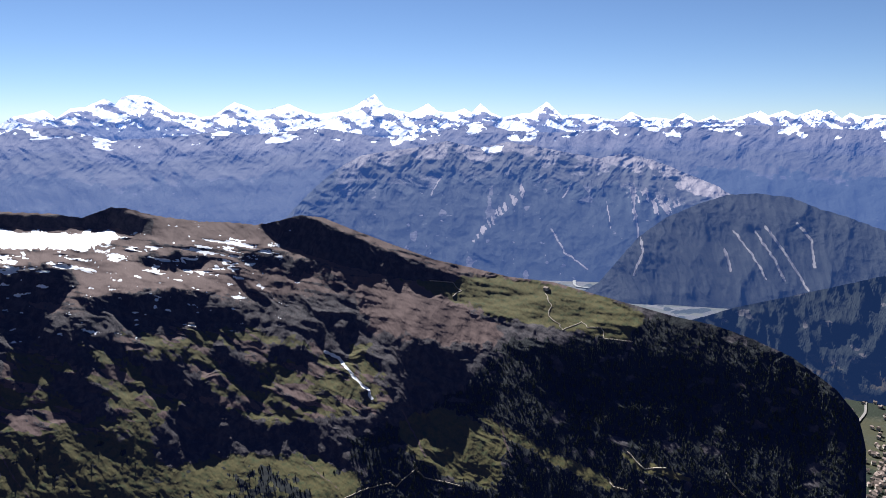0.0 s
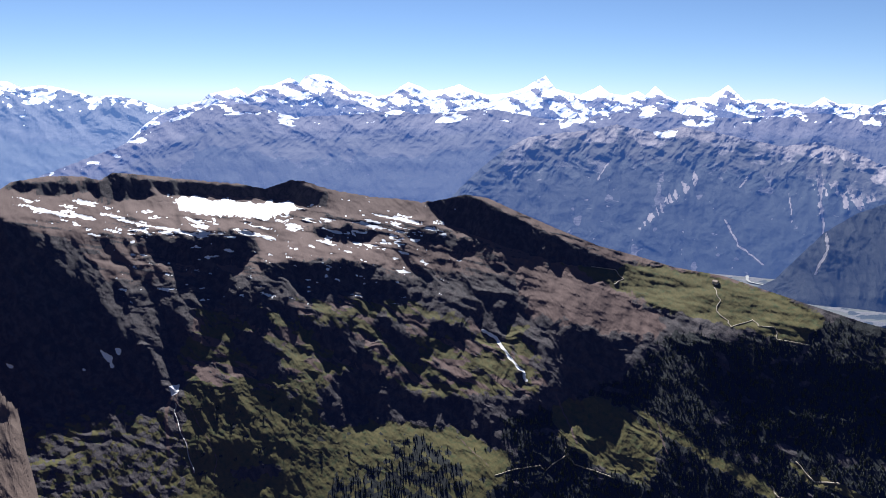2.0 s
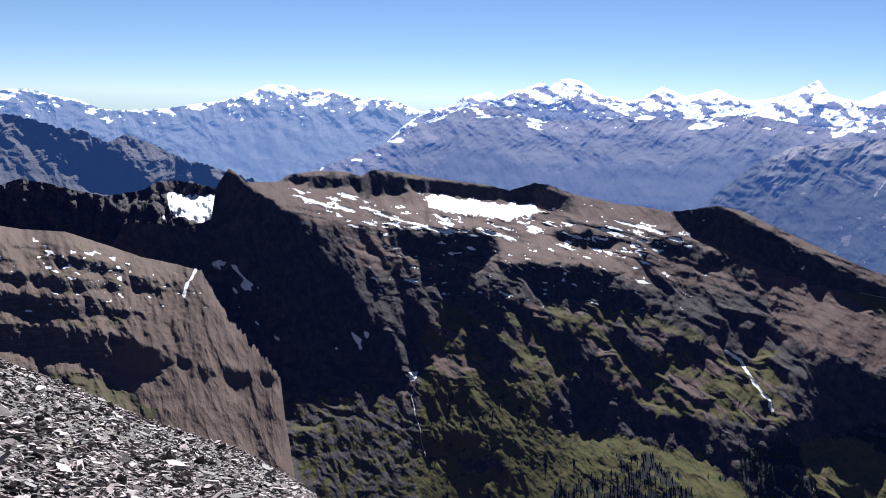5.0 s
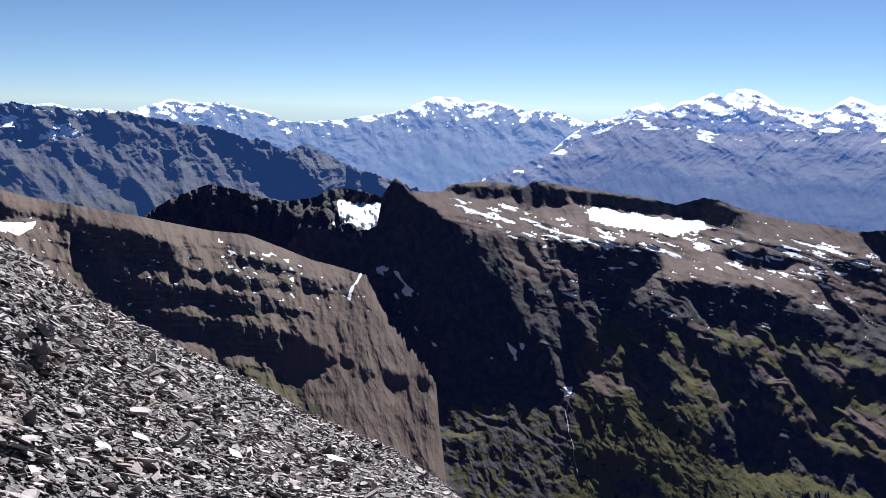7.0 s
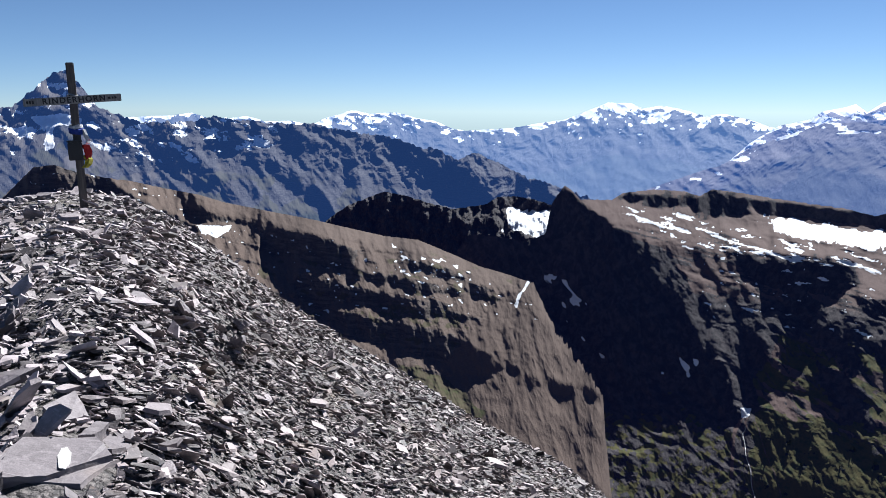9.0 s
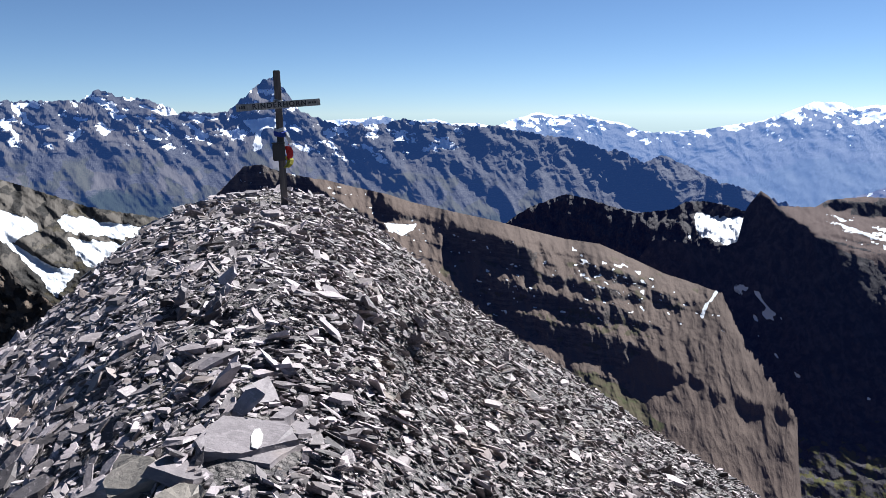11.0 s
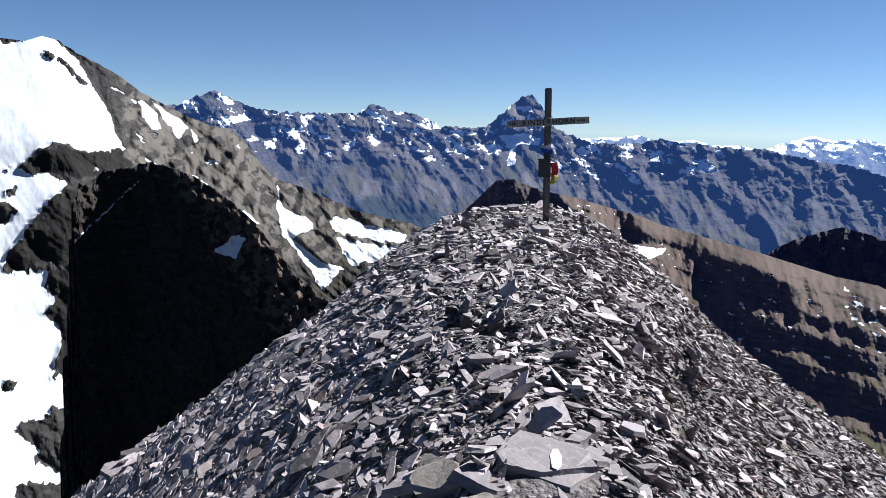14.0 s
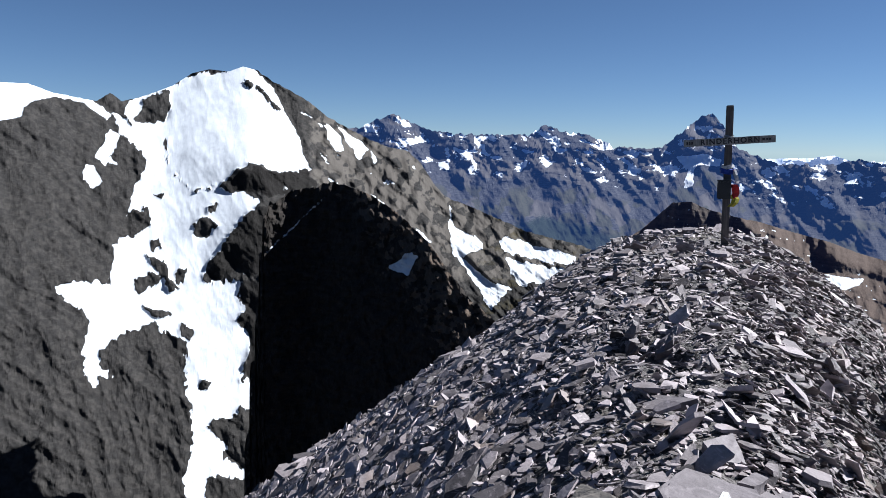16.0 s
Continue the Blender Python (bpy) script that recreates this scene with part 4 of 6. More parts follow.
def range_style(az, el, v, top):
    rough = fbm(az * 0.8, el * 1.1, 5, 111, 0.6)
    c = none(az)
    high = ramp(5.0, 1.0, top - el)
    c["snow"] = ramp(0.16, 0.22, fbm(az * 0.7 + 0.5 * el, el * 1.1, 5, 112, 0.65)) * high * ramp(118, 106, az) * ramp(-0.35, 0.1, rough + 0.2)
    c["snow"] = np.maximum(c["snow"], patch([(96.3, -0.4), (98.0, -0.2), (99.4, -0.5), (99.2, -1.0), (97.6, -0.9), (97.5, -2.5), (96.9, -2.6),
                                             (97.0, -1.2)], az, el, 0.06, 0.2, 113))
    c["snow"] = np.maximum(c["snow"], patch([(89.3, 0.7), (91.0, 0.4), (92.4, 0.0), (90.8, 0.0)], az, el, 0.05, 0.2, 114))
    c["scree"] = ramp(-0.1, 0.2, fbm(az * 0.4, el * 0.5, 4, 115))
    c["grass"] = ramp(2.6, 5.0, top - el) * ramp(-0.15, 0.15, fbm(az * 0.5, el * 0.6, 4, 116))
    c["wood"] = ramp(5.0, 7.5, top - el) * 0.8
    relief = spines(az, el, 1.7, 118, top - el)
    c["scree"] = c["scree"] * (0.25 + 0.75 * ramp(112, 103, az))
    return 0.45 + 0.35 * rough + 0.25 * high, c, relief


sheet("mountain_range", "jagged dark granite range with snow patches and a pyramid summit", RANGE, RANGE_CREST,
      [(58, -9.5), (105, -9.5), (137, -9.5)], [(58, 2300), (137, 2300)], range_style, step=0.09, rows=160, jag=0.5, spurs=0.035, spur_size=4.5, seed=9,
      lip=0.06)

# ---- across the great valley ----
# haze over these woods is a weak blue emission
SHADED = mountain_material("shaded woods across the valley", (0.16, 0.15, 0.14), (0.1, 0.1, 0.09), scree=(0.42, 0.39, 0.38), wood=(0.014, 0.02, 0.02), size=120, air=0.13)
ILL_CREST = [(187.5, -13.6), (190.41, -11.76), (193.11, -8.37), (195.01, -6.89), (197.26, -5.81), (199.1, -5.15), (200.92, -5.01),
             (203.06, -5.19), (204.84, -5.87), (206.56, -6.33), (208.84, -7.1), (209.5, -7.35), (216, -10)]


def ill_style(az, el, v, top):
    rough = fbm(az * 0.8, el * 1.0, 5, 121, 0.6)
    c = none(az)
    c["wood"] = 1.0 + 0 * az
    chutes = np.maximum.reduce([streak([(199.59, -7.65), (200.9, -9.3), (201.9, -10.79)], az, el, 0.08), streak([(200.95, -7.58), (202.2, -9.3), (203.11, -10.82)], az, el, 0.10),
                                streak([(201.53, -7.16), (203.0, -9.0), (204.58, -11.33)], az, el, 0.10), streak([(203.55, -6.91), (204.56, -8.01), (204.81, -9.77)], az, el, 0.10),
                                streak([(199.04, -8.88), (199.51, -10.44)], az, el, 0.10), streak([(193.25, -8.4), (193.46, -9.43), (192.86, -11.11)], az, el, 0.10)])
    c["scree"] = chutes
    c["wood"] = c["wood"] * (1 - chutes)
    return 0.55 + 0.06 * rough, c, spines(az, el, 0.35, 123, top - el)


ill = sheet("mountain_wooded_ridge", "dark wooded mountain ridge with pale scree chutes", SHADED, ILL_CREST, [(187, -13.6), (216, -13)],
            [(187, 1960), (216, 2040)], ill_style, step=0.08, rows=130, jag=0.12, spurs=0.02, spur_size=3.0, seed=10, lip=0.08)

SCAR_CREST = [(164.0, -11.5), (166.06, -8.47), (167.75, -6.46), (169.43, -4.85), (171.09, -3.51), (172.76, -2.65), (175.24, -2.25), (176.9, -2.08),
              (178.98, -1.59), (181.48, -2.07), (183.54, -1.66), (185.19, -1.89), (187.66, -2.37), (190.09, -2.79), (192.07, -2.37),
              (194.05, -2.9), (196.4, -3.85), (198.32, -4.59), (199.48, -5.33), (203.2, -7.1), (206, -9)]


def scar_style(az, el, v, top):
    rough = fbm(az * 0.7, el * 0.9, 5, 131, 0.6)
    c = none(az)
    down = top - el
    c["wood"] = ramp(1.2, 3.0, down + 1.5 * rough) * ramp(-0.6, -0.3, fbm(az * 0.7, el * 0.8, 4, 132))
    face = patch([(191.73, -3.0), (192.51, -2.5), (194.13, -3.3), (195.71, -3.9), (197.54, -4.6), (199.2, -5.0), (197.84, -5.61), (196.31, -5.79), (195.3, -6.37),
                  (194.54, -6.99), (193.97, -6.14), (193.41, -5.34), (192.82, -7.13), (192.36, -5.64), (191.91, -4.55)], az, el, 0.1, 0.35, 133, 0.5)
    face = face * ramp(-0.15, 0.12, fbm(az * 3.0 + 0.9 * el, el * 0.7, 4, 137, 0.65))
    chutes = np.maximum.reduce([streak([(186.82, -7.98), (187.84, -9.64), (189.55, -10.83)], az, el, 0.08),
                                streak([(190.74, -5.68), (191.1, -7.87)], az, el, 0.05), streak([(188.2, -4.6), (187.6, -5.6)], az, el, 0.08),
                                streak([(192.9, -6.9), (193.1, -8.6)], az, el, 0.09), streak([(178.6, -4.2), (177.8, -5.6)], az, el, 0.05)])
    fan = patch([(184.5, -4.8), (185.0, -5.0), (184.0, -6.4), (182.6, -7.6), (181.0, -9.0), (181.8, -7.4), (183.4, -5.9)], az, el, 0.1, 0.3, 138, 0.4)
    face = np.maximum(face, fan * ramp(-0.1, 0.15, fbm(az * 2.2 + 0.9 * el, (el - az) * 0.3, 4, 139, 0.6)))
    fields = 0.7 * ramp(0.5, 0.56, fbm(az * 2.6, el * 4.5, 4, 134)) * ramp(2.0, 3.6, down)
    c["scree"] = np.clip(face + chutes + fields + 0.55 * ramp(1.6, 0.4, down + 1.2 * rough), 0, 1)
    c["grass"] = 0.8 * ramp(0.4, 1.2, down + rough) * ramp(3.4, 1.4, down + rough) * ramp(170, 174, az)
    c["scree"] = c["scree"] * ramp(168, 173, az)
    c["wood"] = np.maximum(c["wood"], ramp(173, 169, az))
    c["wood"] = c["wood"] * (1 - np.clip(face + chutes + fields, 0, 1))
    c["snow"] = patch([(181.6, -2.05), (183.4, -1.8), (183.0, -2.3), (182.0, -2.5)], az, el, 0.08, 0.2, 135)
    return 0.55 + 0.2 * rough - 0.2 * face, c, spines(az, el, 0.9, 136, down)


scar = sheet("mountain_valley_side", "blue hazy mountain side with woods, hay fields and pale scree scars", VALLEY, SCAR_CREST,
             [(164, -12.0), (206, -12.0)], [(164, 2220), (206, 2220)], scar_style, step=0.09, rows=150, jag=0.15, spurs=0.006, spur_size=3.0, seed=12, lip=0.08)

HILL_CREST = [(137.0, -6.2), (141.4, -4.48), (143.84, -3.59), (145.43, -2.52), (147.79, -1.52), (150.11, -0.66), (151.75, -0.65), (152.75, -0.58),
              (154.07, -1.1), (155.78, -1.49), (158.3, -1.32), (160.53, -1.18), (162.82, -0.84), (164.74, -1.16), (167.12, -0.97),
              (169.53, -0.57), (171.96, -1.01), (174.42, -1.38), (176.91, -1.18), (179.39, -0.68), (181.46, -0.27), (183.53, -0.84),
              (187.62, -0.99), (190.81, -0.57), (193.55, -0.56), (197.35, -0.54), (200.26, -0.38), (203.42, -0.51), (208.29, -0.7), (214, -0.9)]


def hill_style(az, el, v, top):
    rough = fbm(az * 0.6, el * 0.9, 5, 141, 0.6)
    c = none(az)
    down = top - el
    c["snow"] = ramp(0.20, 0.28, fbm(az * 0.5, el * 1.1, 5, 142, 0.6)) * ramp(1.1, 0.3, down)
    c["wood"] = ramp(2.2, 3.8, down + 1.2 * rough)
    c["scree"] = 0.6 * ramp(2.4, 0.6, down + rough)
    c["wood"] = c["wood"] * (1 - 0.7 * ramp(0.46, 0.52, fbm(az * 2.6, el * 4.4, 4, 143)))
    c["grass"] = ramp(1.0, 2.2, down) * ramp(4.0, 2.5, down)
    return 0.44 + 0.16 * rough, c, spines(az, el, 0.8, 144, down)


# foothill haze: dulled bluish colours plus a blue emission
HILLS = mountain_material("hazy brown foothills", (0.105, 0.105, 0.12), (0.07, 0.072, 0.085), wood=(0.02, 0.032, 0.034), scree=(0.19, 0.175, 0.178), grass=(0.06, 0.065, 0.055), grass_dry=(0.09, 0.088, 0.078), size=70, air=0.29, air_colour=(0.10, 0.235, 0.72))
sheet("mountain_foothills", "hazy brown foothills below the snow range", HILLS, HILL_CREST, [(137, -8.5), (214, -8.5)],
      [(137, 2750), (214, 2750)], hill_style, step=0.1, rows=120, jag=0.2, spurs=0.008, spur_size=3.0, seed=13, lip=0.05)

# ---- the far snow ranges ----
SNOW_PEAKS_EAST = [(142.5, -4.4), (144.3, -3.3), (145.6, -2.0), (147.31, -0.87), (149.19, -0.42), (149.86, 0.08), (151.17, 0.37), (151.77, 0.56), (152.46, 0.02), (153.34, 0.68),
                   (154.19, 0.76), (155.44, 1.33), (156.11, 0.96), (156.49, 1.45), (157.39, 1.61), (158.17, 1.47), (159.15, 0.87), (159.86, 0.41), (160.79, 0.42), (161.53, 0.11),
                   (162.48, 0.23), (163.27, 0.82), (163.86, 1.17), (164.82, 0.83), (165.39, 0.55), (166.38, 0.71), (167.58, 1.08), (168.56, 0.64), (169.55, 0.33), (171.18, 0.53),
                   (172.2, 0.86), (172.82, 1.26), (173.76, 1.79), (174.53, 0.86), (175.27, 0.66)]
SNOW_PEAKS_WEST = [(176.29, 0.46), (176.91, 0.75), (177.62, 1.15), (178.36, 0.59), (179.39, 0.47), (180.3, 0.79), (180.83, 0.47), (181.45, 1.16), (182.28, 0.47), (183.1, 0.14),
                   (184.13, 0.35), (185.15, 0.47), (186.27, 1.28), (187.38, 0.27), (189.19, 0.39), (190.39, 0.07), (191.38, -0.01), (192.22, 0.55), (193.14, 0.08), (193.91, 0.15),
                   (195.07, -0.0), (195.8, 0.47), (196.77, -0.11), (197.75, 0.27), (198.44, -0.11), (199.16, 0.08), (200.74, 0.61), (201.29, 0.27), (202.32, 0.61), (203.03, 0.27),
                   (204.19, 0.67), (204.78, 0.45), (205.03, 0.63), (205.73, 0.09), (206.19, 0.45), (206.86, 0.16), (207.64, 0.34), (208.22, 0.27), (214, 0.3)]
FAR_EAST = [
    (98.0, -0.6), (104.78, -0.32), (106.28, -0.13), (107.77, -0.63), (109.9, -0.35), (111.25, -0.71), (113.03, -0.67), (114.43, -0.99),
    (115.65, -0.42), (116.47, -0.22), (117.37, 0.1), (118.71, -0.17), (120.56, -0.05), (122.21, -0.49), (123.45, -0.69), (124.69, -1.22),
    (125.69, -1.36), (128.92, -1.18), (130.55, -0.9), (133.01, -0.49), (134.44, 0.07), (135.87, 0.67), (137.52, 0.62), (138.35, 0.24),
    (139.58, 0.47), (141.23, 0.14), (142.47, -0.24), (143.69, -0.09), (145.32, -0.46), (146.55, -0.87), (149, -1.6)]


def far_style(az, el, v, top):
    rough = fbm(az * 0.9, el * 1.4, 5, 151, 0.65)
    down = top - el
    c = none(az)
    lush = fbm(az * 0.25, az * 0 + 3, 3, 152)
    depth = np.interp(az, [98, 113, 115, 119, 124, 133, 135, 140, 143, 147, 150, 153, 156, 160, 164, 170, 174, 178, 182, 184, 187, 189, 196, 208],
                      [0.5, 0.4, 0.9, 0.9, 0.1, 0.2, 0.9, 0.8, 0.2, 0.3, 0.9, 1.1, 1.9, 1.2, 1.6, 1.7, 2.2, 1.7, 1.4, 1.5, 1.9, 1.0, 0.9, 0.9])
    horns = ridged(az * 0.42 + 0.5 * el, el * 0.7, 4, 156, 0.55)
    c["snow"] = ramp(-0.10, 0.10, (depth + 0.1 - down) * 0.42 + 0.75 * fbm(az * 1.4, el * 2.4, 5, 153, 0.65) + 0.15 * lush - 0.9 * ramp(0.62, 0.82, horns) * ramp(0.05, 0.3, down))
    c["wood"] = ramp(2.8, 4.5, down)
    c["scree"] = 0.5 * ramp(2.5, 1.0, down) + 0.5 * ramp(0.44, 0.54, fbm(az * 1.4, el * 3.0, 4, 154)) * ramp(3.2, 4.0, down)
    c["wood"] = c["wood"] * (1 - 0.5 * ramp(0.46, 0.54, fbm(az * 2.4, el * 4.0, 4, 154)))
    return 0.5 + 0.25 * rough - 0.1 * c["snow"], c, spines(az, el, 0.9, 155, down)


# haze painted on: tones brought close together, with a strong blue emission
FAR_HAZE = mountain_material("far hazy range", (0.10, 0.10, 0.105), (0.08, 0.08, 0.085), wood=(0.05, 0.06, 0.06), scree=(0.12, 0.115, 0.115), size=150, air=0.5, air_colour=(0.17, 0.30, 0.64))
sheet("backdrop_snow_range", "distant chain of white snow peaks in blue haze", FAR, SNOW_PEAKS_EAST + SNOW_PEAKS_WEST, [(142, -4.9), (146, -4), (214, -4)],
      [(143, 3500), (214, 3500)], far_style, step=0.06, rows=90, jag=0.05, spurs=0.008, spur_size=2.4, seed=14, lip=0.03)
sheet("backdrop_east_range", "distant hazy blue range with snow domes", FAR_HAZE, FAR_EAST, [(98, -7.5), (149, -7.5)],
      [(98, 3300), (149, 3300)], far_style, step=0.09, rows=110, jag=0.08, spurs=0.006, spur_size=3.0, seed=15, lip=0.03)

# ---- the valley's western side, and the mountains all round behind ----
WEST_CREST = [(193.5, -15.6), (195.78, -14.48), (198.09, -13.71), (199.95, -12.96), (203.54, -11.86), (205.92, -11.06), (209.08, -9.93), (216, -8)]


def west_style(az, el, v, top):
    rough = fbm(az * 0.9, el * 1.2, 5, 161, 0.6)
    c = none(az)
    c["wood"] = ramp(-0.5, -0.3, fbm(az * 0.7, el, 4, 162))
    c["grass"] = ramp(0.0, 0.3, fbm(az * 0.7, el * 1.3, 4, 163)) * ramp(-14.5, -16.5, el)
    c["wood"] = c["wood"] * (1 - 0.8 * c["grass"])
    return 1.0 + 0.25 * rough, c, 0.006 * (ridged((az + el) * 0.4, (el - az) * 0.1, 4, 164) - 0.5)


# the shoulder's blue tinge is emission, added as haze
WESTERN = mountain_material("wooded valley shoulder", (0.2, 0.18, 0.17), (0.12, 0.11, 0.1), wood=(0.014, 0.022, 0.018), size=60, air=0.08, relief=0.4)
sheet("mountain_west_shoulder", "dark wooded valley shoulder with pale rock bands", WESTERN, WEST_CREST, [(193, -18.2), (216, -18.2)],
      [(193, 1430), (216, 1430)], west_style, step=0.09, rows=110, jag=0.1, spurs=0.015, seed=16)


def ring_style(az, el, v, top):
    rough = fbm(az * 0.3, el * 0.6, 5, 171, 0.6)
    c = none(az)
    c["snow"] = ramp(0.1, 0.3, rough) * ramp(3, 0.5, top - el)
    c["wood"] = ramp(3.5, 6.0, top - el)
    return 0.8 + 0.7 * rough, c, 0.0 * az


sheet("mountain_northern_ring", "rocky mountains standing round the summit to the north", RANGE,
      [(219, -6), (228, 0.5), (245, 1.0), (260, -1), (280, 0.5), (300, 1.2), (325, 0.2), (350, 1.5), (380, 1.0), (400, 2.0), (412, 2.5)],
      [(219, -11), (412, -11)], [(219, 2000), (412, 1800)], ring_style, step=0.5, rows=60, jag=0.6, spurs=0.1, spur_size=8, seed=17)

# ground: the valley floor, one sheet to the horizon
GROUND_Z = -470.0
radii = np.array([0.0, 300, 600, 800, 900, 1000, 1100, 1200, 1300, 1400, 1500, 1700, 1900, 2100, 2300, 2700, 3300, 4000, 4950])[:, None]
turn = np.radians(np.arange(0, 360, 2.0))[None, :]
gx, gy = radii * np.sin(turn), radii * np.cos(turn)
gz = GROUND_Z + 3 * fbm(gx / 150, gy / 150, 3, 181)
FLOOR = mountain_material("valley floor", (0.16, 0.15, 0.12), (0.10, 0.10, 0.08), grass=(0.04, 0.055, 0.024), grass_dry=(0.08, 0.08, 0.04), size=150)
ground = grid_mesh("ground", gx, gy, gz, FLOOR, True, wrap=True)
gaz, gr = np.degrees(np.arctan2(gx, gy)), np.hypot(gx, gy)
for key, value in (("snow", gx * 0), ("grass", gx * 0 + 0.6), ("wood", ramp(-0.25, -0.05, fbm(gx / 90, gy / 90, 4, 182)) * 0.9), ("scree", gx * 0)):
    ground.data.attributes.new(key, "FLOAT", "POINT").data.foreach_set("value", value.astype(np.float32).ravel())
tagged(ground, "green valley floor with meadows and groves", "ground", kind="structure")

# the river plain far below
# the plain glows faintly blue where haze would lie
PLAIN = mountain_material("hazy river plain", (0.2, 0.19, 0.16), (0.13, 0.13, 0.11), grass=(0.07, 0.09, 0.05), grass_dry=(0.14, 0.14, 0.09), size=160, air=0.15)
pr, pa = np.linspace(1560, 2420, 60)[:, None], np.radians(np.arange(184, 212, 0.25))[None, :]
px_, py_ = pr * np.sin(pa), pr * np.cos(pa)
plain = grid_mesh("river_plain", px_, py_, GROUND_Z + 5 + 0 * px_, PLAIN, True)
field_tone = fbm(px_ / 60 + py_ / 160, py_ / 45 - px_ / 130, 2, 191)
for key, value in (("snow", px_ * 0), ("grass", ramp(-0.3, 0.3, field_tone)), ("wood", ramp(0.1, 0.2, fbm(px_ / 70, py_ / 70, 3, 192))), ("scree", ramp(0.25, 0.3, field_tone))):
    plain.data.attributes.new(key, "FLOAT", "POINT").data.foreach_set("value", value.astype(np.float32).ravel())
tagged(plain, "hazy river plain with pale fields between the mountains", "plain", kind="structure")


# ---- the summit: a rounded ridge of broken slate ----
RIM_ANGLE = [(-80, -10), (-50, -25), (-20, -38), (40, -31), (64.7, -25.1), (68.5, -22.7), (73.7, -19.8), (78, -16.8), (83, -13.5), (87.1, -9.9),
             (90, -7.8), (92.7, -6.35), (95.9, -5.7), (98, -5.4), (99.5, -5.6), (101.6, -5.95), (104.6, -7.4), (107.5, -9.6),
             (110, -11.9), (112.7, -14.1), (117, -16.9), (123, -20.3), (127, -22.6), (131, -24.3), (134, -25.5), (138.5, -28.1),
             (145, -33), (160, -45), (200, -42), (250, -25), (280, -10), (310, -25), (340, -38), (400, -31)]
EYE = 1.42
# bearing, distance, radius and depth of the dark hollows between the plates
HOLLOWS = [(92.7, 5.16, 0.13, 0.26), (95.3, 4.82, 0.13, 0.22), (105.1, 5.9, 0.18, 0.32), (109.2, 6.95, 0.19, 0.36), (108.6, 5.95, 0.18, 0.32), (91.2, 11.2, 0.3, 0.2)]


def hill_height(r, bearing):
    """Height of the summit ground at r metres in that bearing, from the eye's level."""
    a = np.asarray(bearing, float)
    r = np.asarray(r, float)
    slope = np.tan(np.radians(np.interp(a, [p[0] for p in RIM_ANGLE], [p[1] for p in RIM_ANGLE])))
    reach = np.interp(a, [0, 40, 80, 92, 99, 106, 115, 140, 300, 360], [13, 13, 13, 17, 18.5, 19, 20, 20, 20, 13])
    c = EYE / reach ** 2
    s = slope + 2 * EYE / reach
    turn = np.maximum((s + 0.95) / (2 * c), 1.0)
    near = np.minimum(r, turn)
    z = -EYE + s * near - c * near ** 2 - 0.95 * (r - near)
    z = z - 0.34 * np.exp(-((r - 14.6) / 2.4) ** 2) * np.exp(-((a - 99.5) / 7) ** 2)
    x, y = r * np.sin(np.radians(a)), r * np.cos(np.radians(a))
    for cb, cr, wide, deep in HOLLOWS:
        z = z - deep * np.exp(-((x - cr * math.sin(radians(cb))) ** 2 + (y - cr * math.cos(radians(cb))) ** 2) / wide ** 2)
    fade = np.clip(r / 3, 0.2, 1)
    return z + fade * (0.05 * fbm(x * 0.7, y * 0.7, 3, 201) + 0.035 * fbm(x * 2.6, y * 2.6, 3, 202))


def hill_point(x, y):
    return Vector((x, y, float(hill_height(math.hypot(x, y), math.degrees(math.atan2(x, y)) % 360))))


def hill_normal(x, y, e=0.25):
    dx = hill_point(x + e, y).z - hill_point(x - e, y).z
    dy = hill_point(x, y + e).z - hill_point(x, y - e).z
    return Vector((-dx / (2 * e), -dy / (2 * e), 1)).normalized()


def slate_material(name, light, dark, warm, per_object, lean=2.0):
    m, tree, bsdf = shader(name)
    g = Graph(tree)
    pick = g.random() if per_object else g.island()
    grain, fine = g.noise(9, 5, 0.65), g.noise(60, 4, 0.6)
    layers = g.noise(14, 4, 0.6, g.coords((1, 1, 6)))
    base = g.mix(g.math("POWER", pick, lean), dark, light)
    base = g.mix(g.math("MULTIPLY", g.step(grain, 0.42, 0.68), 0.45), base, tuple(0.55 * c for c in dark))
    base = g.mix(g.math("MULTIPLY", g.step(layers, 0.55, 0.7), 0.35), base, tuple(min(0.6, 1.3 * c) for c in light))
    base = g.mix(g.math("MULTIPLY", g.step(g.noise(2.3, 3), 0.56, 0.7), 0.55), base, warm)
    g.link(base, bsdf.inputs["Base Color"])
    bsdf.inputs["Roughness"].default_value = 0.62
    bsdf.inputs["Specular IOR Level"].default_value = 0.22
    g.bump(g.math("ADD", g.math("MULTIPLY", grain, 0.6), g.math("MULTIPLY", fine, 0.3)), 0.5, 0.02, bsdf)
    return m


SLATE = slate_material("weathered slate", (0.297, 0.260, 0.272), (0.057, 0.051, 0.055), (0.199, 0.155, 0.134), True, 1.4)
SLATE_HEAP = slate_material("weathered slate debris", (0.379, 0.330, 0.341), (0.050, 0.044, 0.046), (0.199, 0.155, 0.134), False, 1.2)

m, tree, bsdf = shader("slate grit")
g = Graph(tree)
chips = g.voronoi(34, "F1")
# grit kept darker than the stones, as shade in the gaps between them
grit = g.mix(g.step(g.noise(22, 6, 0.7), 0.35, 0.65), (0.032, 0.028, 0.028), (0.126, 0.110, 0.107))
grit = g.mix(g.step(g.noise(1.1, 4), 0.5, 0.68), grit, (0.077, 0.063, 0.052))
# shade around each chip, painted as dark rims
grit = g.mix(g.math("MULTIPLY", g.step(chips, 0.5, 0.8), 0.6), grit, (0.02, 0.019, 0.02))
g.link(grit, bsdf.inputs["Base Color"])
